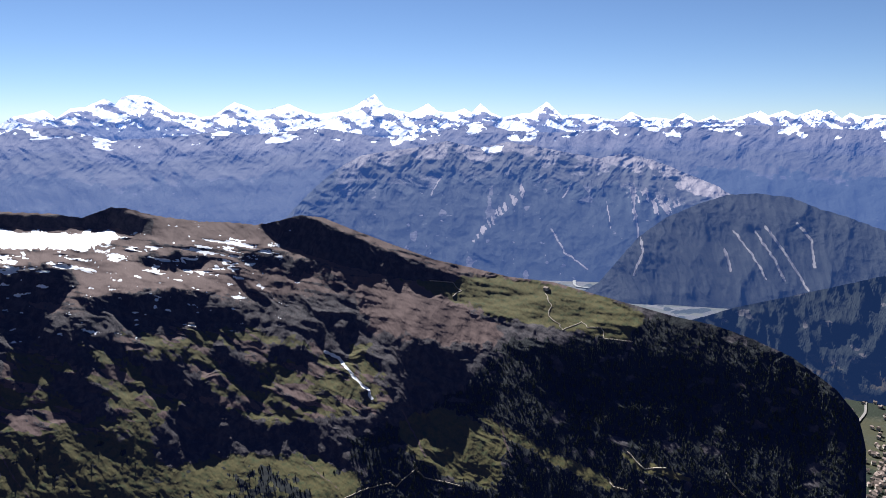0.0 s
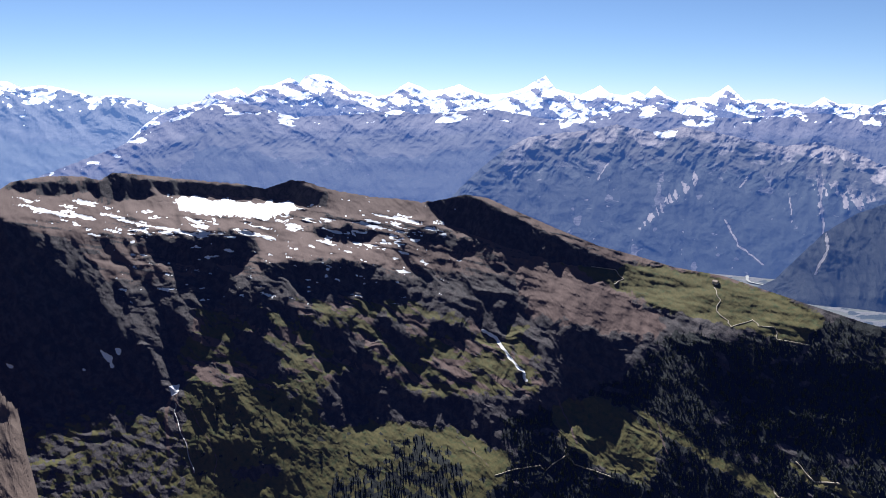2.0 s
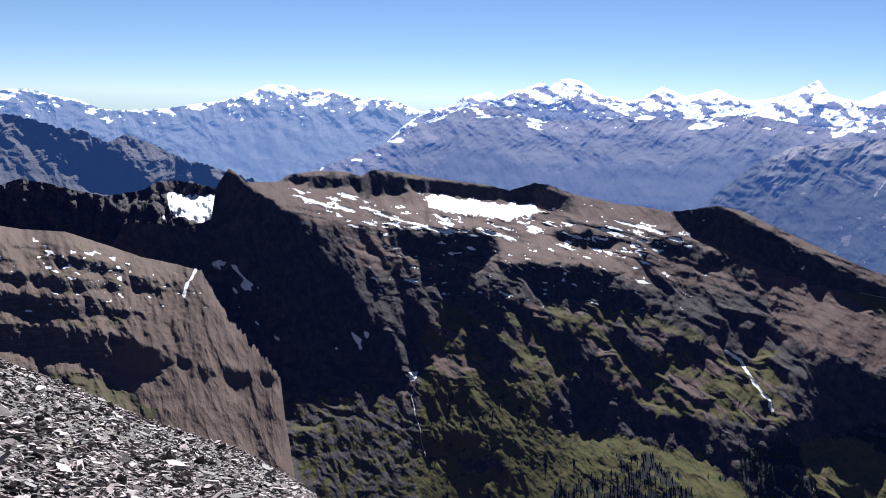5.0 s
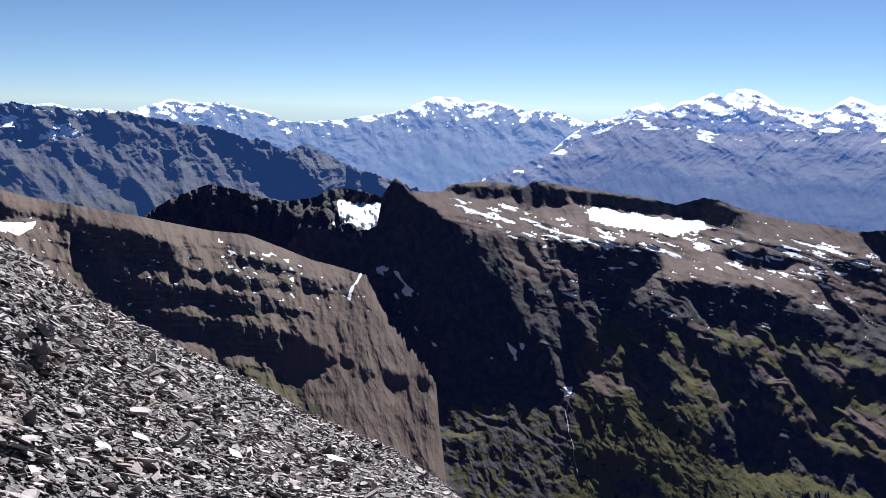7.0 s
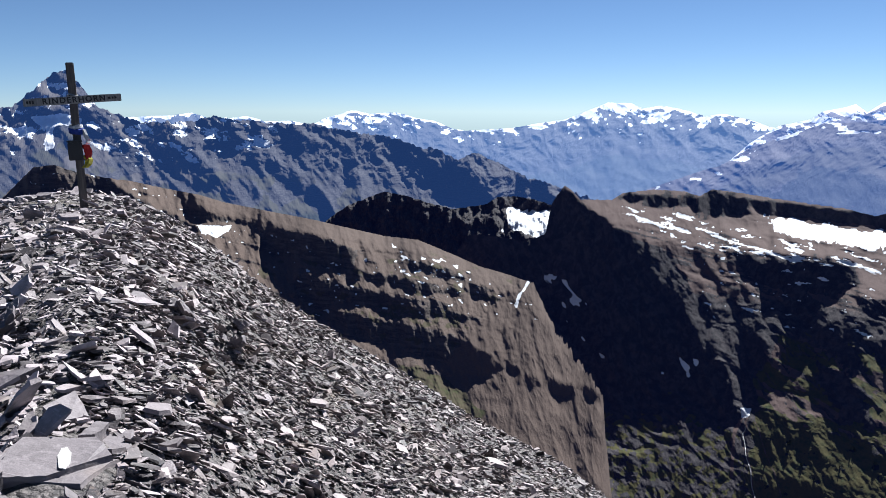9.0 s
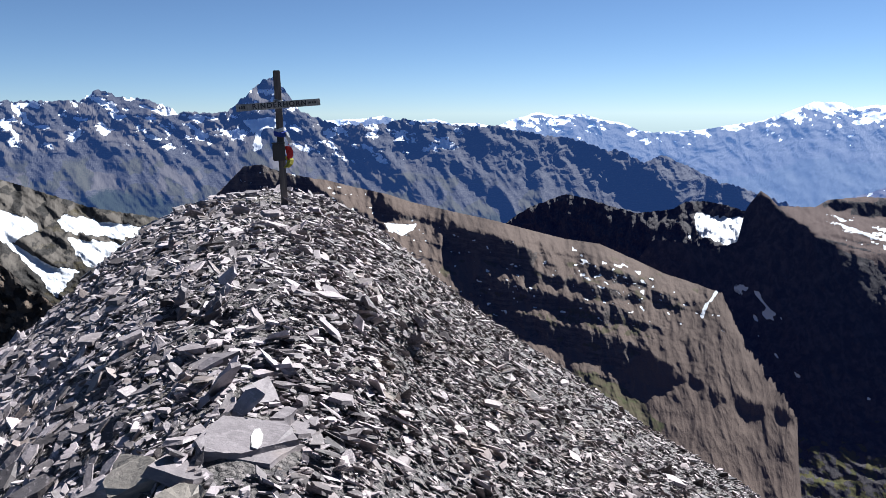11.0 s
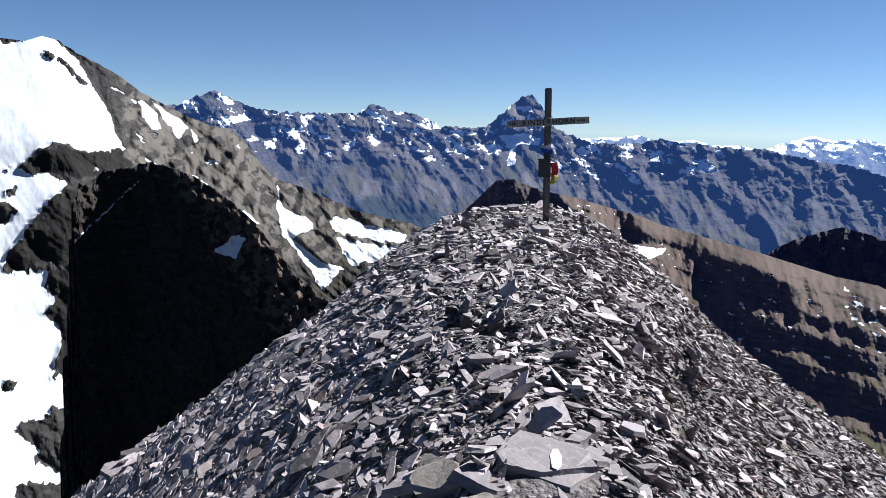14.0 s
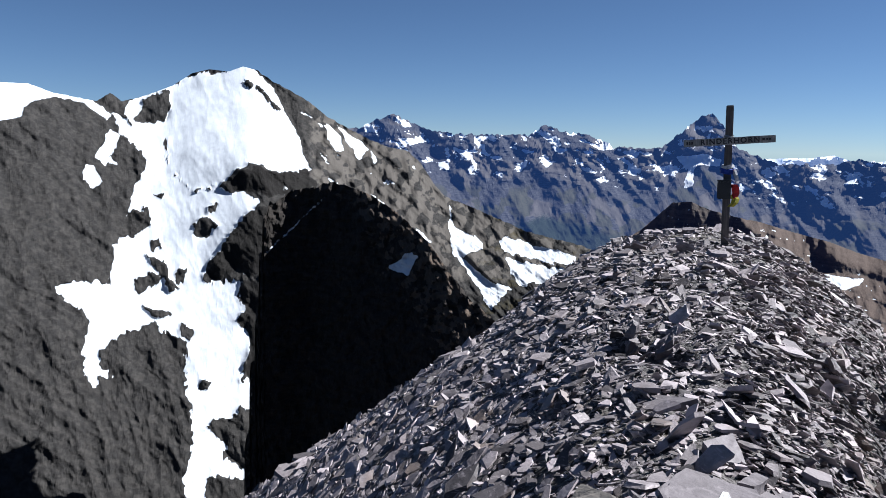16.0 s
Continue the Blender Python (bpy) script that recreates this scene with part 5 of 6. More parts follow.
bsdf.inputs["Roughness"].default_value = 0.85
g.bump(g.math("SUBTRACT", g.noise(40, 5, 0.7), chips), 0.9, 0.03, bsdf)
GRIT = m

hr = np.concatenate([np.geomspace(0.04, 45, 380), np.geomspace(50, 560, 16)])[:, None]
ha = np.concatenate([np.arange(40, 150, 0.55), np.arange(150, 400, 3.0)])[None, :]
hz = hill_height(hr, ha % 360 + 360 * (ha % 360 < 0))
hb = np.radians(ha)
summit = grid_mesh("summit_ground", hr * np.sin(hb), hr * np.cos(hb), hz, GRIT, True, wrap=True)
tagged(summit, "rounded summit ridge covered with broken grey slate", "ground", kind="structure")


# ---- slate stones ----
def slab_shape(rng, n):
    """The corners of one flat, broken stone of size 1: a lower and an upper rim."""
    ang = np.sort((np.arange(n) + rng.uniform(-0.38, 0.38, n)) * 2 * math.pi / n)
    rad = rng.uniform(0.62, 1.05, n)
    sx, sy = 1.0, rng.uniform(0.42, 0.8)
    thick = rng.uniform(0.08, 0.24)
    low = np.stack([rad * np.cos(ang) * sx, rad * np.sin(ang) * sy, np.full(n, -thick / 2) + rng.uniform(-0.04, 0.04, n)], -1)
    shrink = rng.uniform(0.78, 0.98, n)
    up = np.stack([low[:, 0] * shrink + rng.uniform(-0.05, 0.05), low[:, 1] * shrink + rng.uniform(-0.05, 0.05),
                   thick / 2 + 0.08 * low[:, 0] * rng.uniform(-1, 1) + rng.uniform(-0.03, 0.03, n)], -1)
    return np.vstack([low, up])


def slab_faces(n):
    faces = [tuple(range(n - 1, -1, -1)), tuple(range(n, 2 * n))]
    return faces + [(k, (k + 1) % n, n + (k + 1) % n, n + k) for k in range(n)]


rng = np.random.default_rng(7)
SHAPES = [(slab_shape(rng, n), slab_faces(n)) for n in (5, 6, 5, 7, 6, 4, 5, 6, 7, 5, 4, 6)]


def turn_matrix(normal, spin, tilt, lean):
    """Axes for a stone that lies on a slope, spun about the normal and tilted."""
    up = Vector(normal)
    q = up.to_track_quat("Z", "Y")
    return (q.to_matrix() @ Euler((tilt * math.cos(lean), tilt * math.sin(lean), spin)).to_matrix())


# bearing, distance and radius of the large slabs that lie bare
BARE = [(98.2, 2.8, 0.2), (100.2, 3.05, 0.13), (92.8, 2.5, 0.12), (90.0, 2.8, 0.12), (95.2, 3.95, 0.12), (98.4, 3.4, 0.12),
        (92.7, 5.14, 0.10), (95.3, 4.8, 0.10), (105.1, 5.88, 0.14), (109.2, 6.9, 0.15), (108.6, 5.92, 0.14)]


def scatter(count, b0, b1, r0, r1, seed, size):
    """Places for stones on the summit, thicker near the eye: x, y, size."""
    rg = np.random.default_rng(seed)
    b = rg.uniform(b0, b1, count)
    r = np.sqrt(rg.uniform(0, 1, count) * (r1 ** 2 - r0 ** 2) + r0 ** 2)
    s = np.minimum(size * np.exp(rg.normal(0, 0.45, count)), 2.2 * size)
    free = np.ones(count, bool)
    for cb, cr, wide in BARE:
        free &= np.hypot(r * np.sin(np.radians(b)) - cr * math.sin(radians(cb)), r * np.cos(np.radians(b)) - cr * math.cos(radians(cb))) > wide
    b, r, s = b[free], r[free], s[free]
    return r * np.sin(np.radians(b)), r * np.cos(np.radians(b)), s, rg


# the nearest stones, each a piece of its own
shape_meshes = []
for pts, faces in SHAPES:
    mesh = bpy.data.meshes.new("stone")
    mesh.from_pydata([tuple(p) for p in pts], [], faces)
    mesh.materials.append(SLATE)
    shape_meshes.append(mesh)
xs, ys, ss, rg = scatter(300, 84, 116, 2.2, 6.2, 31, 0.045)
for x, y, s in zip(xs, ys, ss):
    s = min(max(s, 0.028), 0.09)
    ob = new("stone", shape_meshes[rg.integers(len(SHAPES))])
    turnm = turn_matrix((hill_normal(x, y) + Vector((0, 0, 1.2))).normalized(), rg.uniform(0, 6.28), min(abs(rg.normal(0, 0.35)), 1.0), rg.uniform(0, 6.28))
    ob.matrix_world = Matrix.Translation(hill_point(x, y) + Vector((0, 0, 0.05 * s))) @ turnm.to_4x4() @ Matrix.Scale(s, 4)
    ob.parent = summit


def heap(name, label, batches, material):
    """Many small stones in one mesh."""
    verts, faces, base = [], [], 0
    for count, b0, b1, r0, r1, seed, size, tilt in batches:
        xs, ys, ss, rg = scatter(count, b0, b1, r0, r1, seed, size)
        zs = hill_height(np.hypot(xs, ys), np.degrees(np.arctan2(xs, ys)) % 360)
        e = 0.25
        dx = (hill_height(np.hypot(xs + e, ys), np.degrees(np.arctan2(xs + e, ys)) % 360) - zs) / e
        dy = (hill_height(np.hypot(xs, ys + e), np.degrees(np.arctan2(xs, ys + e)) % 360) - zs) / e
        for x, y, z, s, gx_, gy_ in zip(xs, ys, zs, ss, dx, dy):
            pts, fc = SHAPES[rg.integers(len(SHAPES))]
            spin, lean, t = rg.uniform(0, 6.28), rg.uniform(0, 6.28), min(abs(rg.normal(0, 0.85 * tilt)), 0.9)
            c, sn = math.cos(spin), math.sin(spin)
            dip = float(np.interp(math.degrees(math.atan2(x, y)), [60, 74, 82, 88, 97, 101, 112, 120], [0.75, 0.65, 0.38, 0.08, 0.0, -0.28, -0.36, -0.32])) * min(1.0, 0.07 / s)
            p = pts * s
            px, py = p[:, 0] * c - p[:, 1] * sn, p[:, 0] * sn + p[:, 1] * c
            pz = p[:, 2] + (0.4 * gx_ + 0.87 * dip + math.tan(t) * math.cos(lean)) * px + (0.4 * gy_ - 0.5 * dip + math.tan(t) * math.sin(lean)) * py
            verts.append(np.stack([x + px, y + py, z + rg.uniform(0.0, 0.7) * s + pz], -1))
            faces.extend([tuple(base + i for i in f) for f in fc])
            base += len(p)
    mesh = bpy.data.meshes.new(name)
    mesh.from_pydata(np.vstack(verts).tolist(), [], faces)
    mesh.materials.append(material)
    ob = new(name, mesh)
    return tagged(ob, label, "stones", kind="stuff")


SLATE_DARK = slate_material("dark slate debris", (0.306, 0.260, 0.260), (0.036, 0.032, 0.034), (0.168, 0.128, 0.105), False, 1.3)
heap("slate_debris", "countless broken slate flakes and slabs lying over the summit ridge",
     [(15000, 58, 108, 1.8, 6.5, 41, 0.022, 0.55), (5600, 58, 108, 1.8, 9, 42, 0.04, 0.5), (900, 60, 108, 2.5, 10, 47, 0.062, 0.42),
      (12000, 55, 107, 6, 13, 43, 0.036, 0.55), (8000, 55, 107, 12, 23, 46, 0.055, 0.5), (1500, 60, 107, 8, 23, 44, 0.085, 0.42),
      (60, 80, 107, 4.5, 20, 45, 0.10, 0.3)], SLATE_HEAP)
heap("slate_debris_slope", "darker brownish slate chips covering the steep side of the summit",
     [(13000, 101, 142, 1.8, 6.5, 51, 0.022, 0.55), (4600, 102, 142, 1.8, 9, 52, 0.038, 0.5), (500, 102, 142, 2.5, 10, 56, 0.06, 0.45),
      (11000, 102, 145, 6, 13, 53, 0.034, 0.55), (7000, 102, 145, 12, 22, 57, 0.05, 0.5), (1000, 102, 142, 8, 23, 54, 0.08, 0.45),
      (25, 104, 132, 4.5, 20, 55, 0.10, 0.3)], SLATE_DARK)


# ---- summit cross ----
def part(name, bm, material, parent, label=""):
    mesh = bpy.data.meshes.new(name)
    bm.to_mesh(mesh)
    bm.free()
    mesh.materials.append(material)
    ob = new(name, mesh)
    ob.parent = parent
    return tagged(ob, label)


def beam(sx, sy, sz, centre=(0, 0, 0), bevel=0.008, warp=0.004, cuts=6, axis=2, seed=1):
    """A squared timber with worn edges, uneven along its length."""
    bm = bmesh.new()
    bmesh.ops.create_cube(bm, size=1)
    bmesh.ops.scale(bm, vec=(sx, sy, sz), verts=bm.verts)
    long = [e for e in bm.edges if abs((e.verts[0].co - e.verts[1].co)[axis]) > 1e-6]
    bmesh.ops.subdivide_edges(bm, edges=long, cuts=cuts, use_grid_fill=True)
    bmesh.ops.bevel(bm, geom=[e for e in bm.edges if e.calc_face_angle(0) > 1.0], offset=bevel, segments=2, affect="EDGES")
    for v in bm.verts:
        n = noise.noise_vector(v.co * 3.1 + Vector((seed, 0, 0))) * warp
        v.co += n + Vector(centre)
    return bm


def wood_material(name, light, dark):
    m, tree, bsdf = shader(name)
    g = Graph(tree)
    grain = g.noise(30, 5, 0.6, g.coords((1, 1, 0.06)), 0.4)
    stain = g.noise(2.5, 4)
    base = g.mix(g.step(grain, 0.36, 0.66), dark, light)
    base = g.mix(g.math("MULTIPLY", g.step(stain, 0.48, 0.66), 0.6), base, tuple(0.5 * c for c in dark))
    g.link(base, bsdf.inputs["Base Color"])
    bsdf.inputs["Roughness"].default_value = 0.8
    g.bump(grain, 0.5, 0.01, bsdf)
    return m


def plain_material(name, colour, rough=0.7, metal=0.0, vary=0.35, scale=30):
    m, tree, bsdf = shader(name)
    g = Graph(tree)
    base = g.mix(g.step(g.noise(scale, 4), 0.35, 0.65), colour, tuple(c * (1 - vary) for c in colour))
    g.link(base, bsdf.inputs["Base Color"])
    bsdf.inputs["Roughness"].default_value, bsdf.inputs["Metallic"].default_value = rough, metal
    g.bump(g.noise(scale * 2, 3), 0.3, 0.005, bsdf)
    return m


TIMBER = wood_material("weathered grey timber", (0.120, 0.100, 0.088), (0.056, 0.048, 0.044))
BOARD = wood_material("weathered pale board", (0.360, 0.336, 0.304), (0.216, 0.200, 0.176))
PAINT = plain_material("black letter paint", (0.012, 0.012, 0.014), 0.6)
BOXPAINT = plain_material("black box metal", (0.012, 0.012, 0.013), 0.5)
BLUE = plain_material("blue cloth", (0.016, 0.040, 0.256), 0.9)
WHITE = plain_material("white cloth", (0.480, 0.480, 0.496), 0.9)
RED = plain_material("red cloth", (0.440, 0.016, 0.016), 0.85)
YELLOW = plain_material("yellow green cloth", (0.360, 0.320, 0.024), 0.85)
WIRE = plain_material("steel wire", (0.3, 0.3, 0.31), 0.4, 0.9)

cross = new("summit_cross")
tagged(cross, "weathered wooden summit cross with name board and ribbons on slate", "cross")
FOOT = Vector((15.87, -2.63, -1.80))
FOOT.z = hill_point(FOOT.x, FOOT.y).z - 0.05
HEIGHT = 0.88 - FOOT.z
cross.matrix_world = Matrix.Translation(FOOT) @ Matrix.Rotation(radians(-99.5 + 180), 4, "Z") @ Matrix.Rotation(radians(1.3), 4, "Y")
# local axes: x across (to the viewer's left), y towards the viewer, z up
post = part("post", beam(0.14, 0.12, HEIGHT + 0.3, (0, 0, (HEIGHT - 0.3) / 2), 0.01, 0.006, 10, 2, 1), TIMBER, cross)
ARM = HEIGHT - 0.68
arm = part("crossbeam", beam(1.66, 0.045, 0.14, (0, 0.075, 0), 0.006, 0.005, 10, 0, 5), BOARD, cross, "pale name board with black letters")
arm.matrix_basis = Matrix.Translation((0, 0, ARM)) @ Matrix.Rotation(radians(3.0), 4, "Y")


def lettering(text, size, parent, m, spacing=1.0):
    curve = bpy.data.curves.new("lettering", "FONT")
    curve.body, curve.size, curve.extrude, curve.align_x, curve.align_y = text, size, 0.002, "CENTER", "CENTER"
    curve.space_character, curve.offset = spacing, 0.004
    tmp = bpy.data.objects.new("lettering", curve)
    scene.collection.objects.link(tmp)
    mesh = bpy.data.meshes.new_from_object(tmp.evaluated_get(bpy.context.evaluated_depsgraph_get()))
    bpy.data.objects.remove(tmp)
    mesh.materials.clear()
    mesh.materials.append(PAINT)
    ob = new("lettering", mesh)
    ob.parent, ob.matrix_basis = parent, m
    return ob


facing = Matrix.Rotation(radians(180), 4, "Z") @ Matrix.Rotation(radians(90), 4, "X")
lettering("RINDERHORN", 0.142, arm, Matrix.Translation((-0.02, 0.102, 0.0)) @ facing, 1.25)
for x0, w, h in ((0.76, 0.035, 0.05), (0.715, 0.03, 0.06), (0.67, 0.035, 0.055), (-0.62, 0.05, 0.04), (-0.68, 0.035, 0.04), (-0.73, 0.04, 0.04)):
    part("mark", beam(w, 0.004, h, (x0, 0.101, 0.0), 0.001, 0.0, 1, 0, 2), PAINT, arm)


def wrap_cloth(z0, z1, r, seed, wide=1.0, turns=22):
    """A cloth wound round the post, in loose folds."""
    bm = bmesh.new()
    rows = []
    for k in range(7):
        z = z0 + (z1 - z0) * k / 6
        ring = []
        for i in range(turns):
            a = 2 * math.pi * i / turns
            q = r * (1 + 0.16 * noise.noise(Vector((math.cos(a) * 2 + seed, math.sin(a) * 2, z * 16))))
            ring.append(bm.verts.new((q * wide * math.cos(a), q * math.sin(a), z + 0.02 * math.sin(a * 2 + seed))))
        rows.append(ring)
    for a, b in zip(rows, rows[1:]):
        for i in range(turns):
            bm.faces.new((a[i], a[(i + 1) % turns], b[(i + 1) % turns], b[i]))
    bm.faces.new(rows[0][::-1])
    bm.faces.new(rows[-1])
    return bm


def scrap(points, width, seed):
    """A hanging scrap of cloth with thickness, folded along its length."""
    bm = bmesh.new()
    bm_rows = []
    for k, p in enumerate(points):
        p = Vector(p)
        w = width * (1 - 0.25 * k / len(points))
        bend = 0.03 * math.sin(k * 1.7 + seed)
        bm_rows.append([bm.verts.new(p + Vector((-w / 2, bend, 0))), bm.verts.new(p + Vector((0, 0.03 + bend, 0.01))),
                        bm.verts.new(p + Vector((w / 2, -bend, 0.0))), bm.verts.new(p + Vector((0, -0.012 + bend, 0.0)))])
    for a, b in zip(bm_rows, bm_rows[1:]):
        for i in range(4):
            bm.faces.new((a[i], a[(i + 1) % 4], b[(i + 1) % 4], b[i]))
    bm.faces.new(bm_rows[0][::-1])
    bm.faces.new(bm_rows[-1])
    return bm


part("ribbon", wrap_cloth(1.47, 1.56, 0.115, 1, 1.15), BLUE, cross, "blue ribbon")
part("ribbon", wrap_cloth(1.56, 1.63, 0.105, 3, 1.1), WHITE, cross, "white ribbon")
part("scrap", scrap([(-0.11, 0.05, 1.55), (-0.15, 0.06, 1.44), (-0.19, 0.05, 1.33), (-0.17, 0.05, 1.28)], 0.09, 1), WHITE, cross, "white cloth end")
box = part("register_box", beam(0.25, 0.14, 0.34, (0.05, 0.10, 1.15), 0.015, 0.003, 3, 2, 4), BOXPAINT, cross, "black metal summit register box")
part("lid", beam(0.27, 0.16, 0.03, (0.05, 0.10, 1.335), 0.008, 0.001, 1, 0, 4), BOXPAINT, box)
part("scrap", scrap([(-0.12, 0.06, 1.26), (-0.16, 0.07, 1.18), (-0.17, 0.07, 1.08), (-0.13, 0.06, 0.98)], 0.15, 2), RED, cross, "red cloth")
part("scrap", scrap([(-0.12, 0.07, 1.06), (-0.17, 0.09, 0.98), (-0.15, 0.08, 0.9), (-0.08, 0.07, 0.83)], 0.15, 4), YELLOW, cross, "yellow green cloth")
part("binding", wrap_cloth(ARM + 0.075, ARM + 0.10, 0.098, 6, 1.0), WIRE, cross, "twisted steel wire")


from mathutils.bvhtree import BVHTree


# ---- large slabs and blocks on the summit ----
def block_mesh(seed, layers, wide, deep, high):
    """A weathered piece of slate: a few thin, shifted, uneven plates with chipped rims."""
    r = random.Random(seed)
    bm = bmesh.new()
    z = -high * 0.3
    for layer in range(layers):
        n = r.choice((4, 5, 5, 6))
        angles = sorted(2 * math.pi * (k + r.uniform(-0.42, 0.42)) / n for k in range(n))
        t = high * 1.3 / layers * r.uniform(0.6, 1.3)
        ox, oy, k0 = r.uniform(-0.16, 0.16) * wide, r.uniform(-0.16, 0.16) * deep, (1 - 0.12 * layer) * r.uniform(0.8, 1.05)
        tx, ty = r.uniform(-0.5, 0.5) * t / wide, r.uniform(-0.5, 0.5) * t / deep
        low, up = [], []
        for a in angles:
            q2 = k0 * r.uniform(0.6, 1.12)
            x, y = q2 * wide / 2 * math.cos(a) + ox, q2 * deep / 2 * math.sin(a) + oy
            low.append(bm.verts.new((x, y, z)))
            up.append(bm.verts.new((x * 0.95 + ox * 0.05, y * 0.95, z + t + 2 * (tx * x + ty * y) + r.uniform(-0.1, 0.1) * t)))
        bm.faces.new(low[::-1])
        bm.faces.new(up)
        for i in range(n):
            bm.faces.new((low[i], low[(i + 1) % n], up[(i + 1) % n], up[i]))
        z += t * 0.9
    bmesh.ops.subdivide_edges(bm, edges=list(bm.edges), cuts=4, use_grid_fill=True)
    for v in bm.verts:
        v.co += noise.noise_vector(v.co * 9 + Vector((seed, 0, 0))) * high * 0.12 + noise.noise_vector(v.co * 34 + Vector((0, seed, 0))) * high * 0.07
    bmesh.ops.triangulate(bm, faces=[f for f in bm.faces if len(f.verts) > 4])
    return bm


BLOCK_ROCK = slate_material("block slate", (0.205, 0.183, 0.191), (0.120, 0.106, 0.112), (0.205, 0.169, 0.157), True)
WARM_ROCK = slate_material("rusty slate", (0.24, 0.212, 0.185), (0.15, 0.135, 0.12), (0.22, 0.175, 0.13), True)
PALE_ROCK = slate_material("pale slate", (0.180, 0.166, 0.163), (0.137, 0.127, 0.125), (0.194, 0.169, 0.151), True)


def place_block(bearing, dist, seed, layers, wide, deep, high, spin, tilt, lean, material, label, sink=0.0):
    x, y = dist * math.sin(radians(bearing)), dist * math.cos(radians(bearing))
    mesh = bpy.data.meshes.new("rock_slab")
    bm = block_mesh(seed, layers, wide, deep, high)
    bm.to_mesh(mesh)
    bm.free()
    mesh.materials.append(material)
    ob = new("rock_slab", mesh)
    m3 = turn_matrix(hill_normal(x, y), radians(spin), radians(tilt), radians(lean))
    ob.matrix_world = Matrix.Translation(hill_point(x, y) + Vector((0, 0, high * 0.1 - sink))) @ m3.to_4x4()
    return tagged(ob, label, "rock", group="large slabs on the summit")


marked = place_block(98.3, 2.82, 35, 3, 0.84, 0.62, 0.08, -35, 2, 200, BLOCK_ROCK, "flat grey slate slab with a white paint blaze", 0.062)
bm = bmesh.new()
edge = [(-0.028, -0.05), (0.0, -0.058), (0.024, -0.03), (0.03, 0.02), (0.012, 0.055), (-0.015, 0.05), (-0.034, 0.012)]
rims = [[bm.verts.new((x, y, z)) for x, y in edge] for z in (0.0, 0.004)]
bm.faces.new(rims[1])
for i in range(7):
    bm.faces.new((rims[0][i], rims[0][(i + 1) % 7], rims[1][(i + 1) % 7], rims[1][i]))
blaze = part("paint_blaze", bm, plain_material("white blaze paint", (0.42, 0.41, 0.40), 0.8, 0, 0.4, 90), marked, "white painted blaze")
spot = Vector((0.02, 0.0))
shell = BVHTree.FromPolygons([v.co for v in marked.data.vertices], [p.vertices for p in marked.data.polygons])
hit, hit_normal, _, _ = shell.ray_cast(Vector((spot.x, spot.y, 2)), Vector((0, 0, -1)))
outward = marked.matrix_world.to_3x3().inverted() @ Vector((math.sin(radians(98)), math.cos(radians(98)), 0))
along = (outward - hit_normal * outward.dot(hit_normal)).normalized()
blaze.matrix_basis = Matrix.Translation(hit) @ Matrix((along.cross(hit_normal), along, hit_normal)).transposed().to_4x4() @ Matrix.Diagonal((0.72, 1.75, 1, 1))
place_block(92.8, 2.52, 12, 3, 0.34, 0.3, 0.12, 80, 6, 30, WARM_ROCK, "rusty brown slate block half buried in grit", 0.07)
place_block(90.0, 2.8, 13, 2, 0.44, 0.32, 0.08, 20, 8, 80, WARM_ROCK, "brownish slate slab beside the marked one", 0.05)
place_block(100.3, 3.12, 36, 1, 0.26, 0.14, 0.07, -50, 8, 260, BLOCK_ROCK, "short thick slate plate leaning on the marked slab", 0.0)
place_block(98.4, 3.42, 14, 1, 0.42, 0.30, 0.04, 10, 4, 260, BLOCK_ROCK, "broad flat slate plate lying in the grit", 0.02)
place_block(95.2, 3.98, 24, 1, 0.36, 0.26, 0.04, 60, 5, 20, BLOCK_ROCK, "flat grey slate plate lying in the grit", 0.02)
place_block(92.7, 5.34, 15, 3, 0.12, 0.20, 0.15, 20, 18, 120, BLOCK_ROCK, "upright dark slate plates among flakes", 0.02)
place_block(95.2, 5.0, 16, 3, 0.14, 0.26, 0.12, -10, 20, 60, BLOCK_ROCK, "leaning dark slate plates among flakes", 0.02)
place_block(91.2, 5.0, 17, 1, 0.26, 0.2, 0.03, 40, 22, 250, BLOCK_ROCK, "pale slate plate leaning on darker ones", 0.01)
place_block(105.2, 6.2, 18, 4, 0.16, 0.34, 0.17, 10, 18, 300, BLOCK_ROCK, "dark slate plates on the slope", 0.08)
place_block(108.7, 6.3, 19, 5, 0.18, 0.3, 0.22, -20, 18, 20, BLOCK_ROCK, "upright layered slate outcrop", 0.12)
place_block(109.3, 7.3, 20, 5, 0.2, 0.36, 0.22, 10, 18, 60, BLOCK_ROCK, "layered slate outcrop with a dark hollow", 0.12)
place_block(103.2, 5.6, 21, 1, 0.3, 0.22, 0.03, 15, 18, 190, BLOCK_ROCK, "pale slate plate leaning downhill", 0.01)
place_block(100.6, 15.1, 22, 2, 1.0, 0.6, 0.10, 5, 6, 250, PALE_ROCK, "pale flat slab at the foot of the cross", 0.04)
place_block(97.2, 14.2, 23, 2, 1.0, 0.5, 0.10, 15, 6, 250, BLOCK_ROCK, "long flat slab below the cross", 0.04)
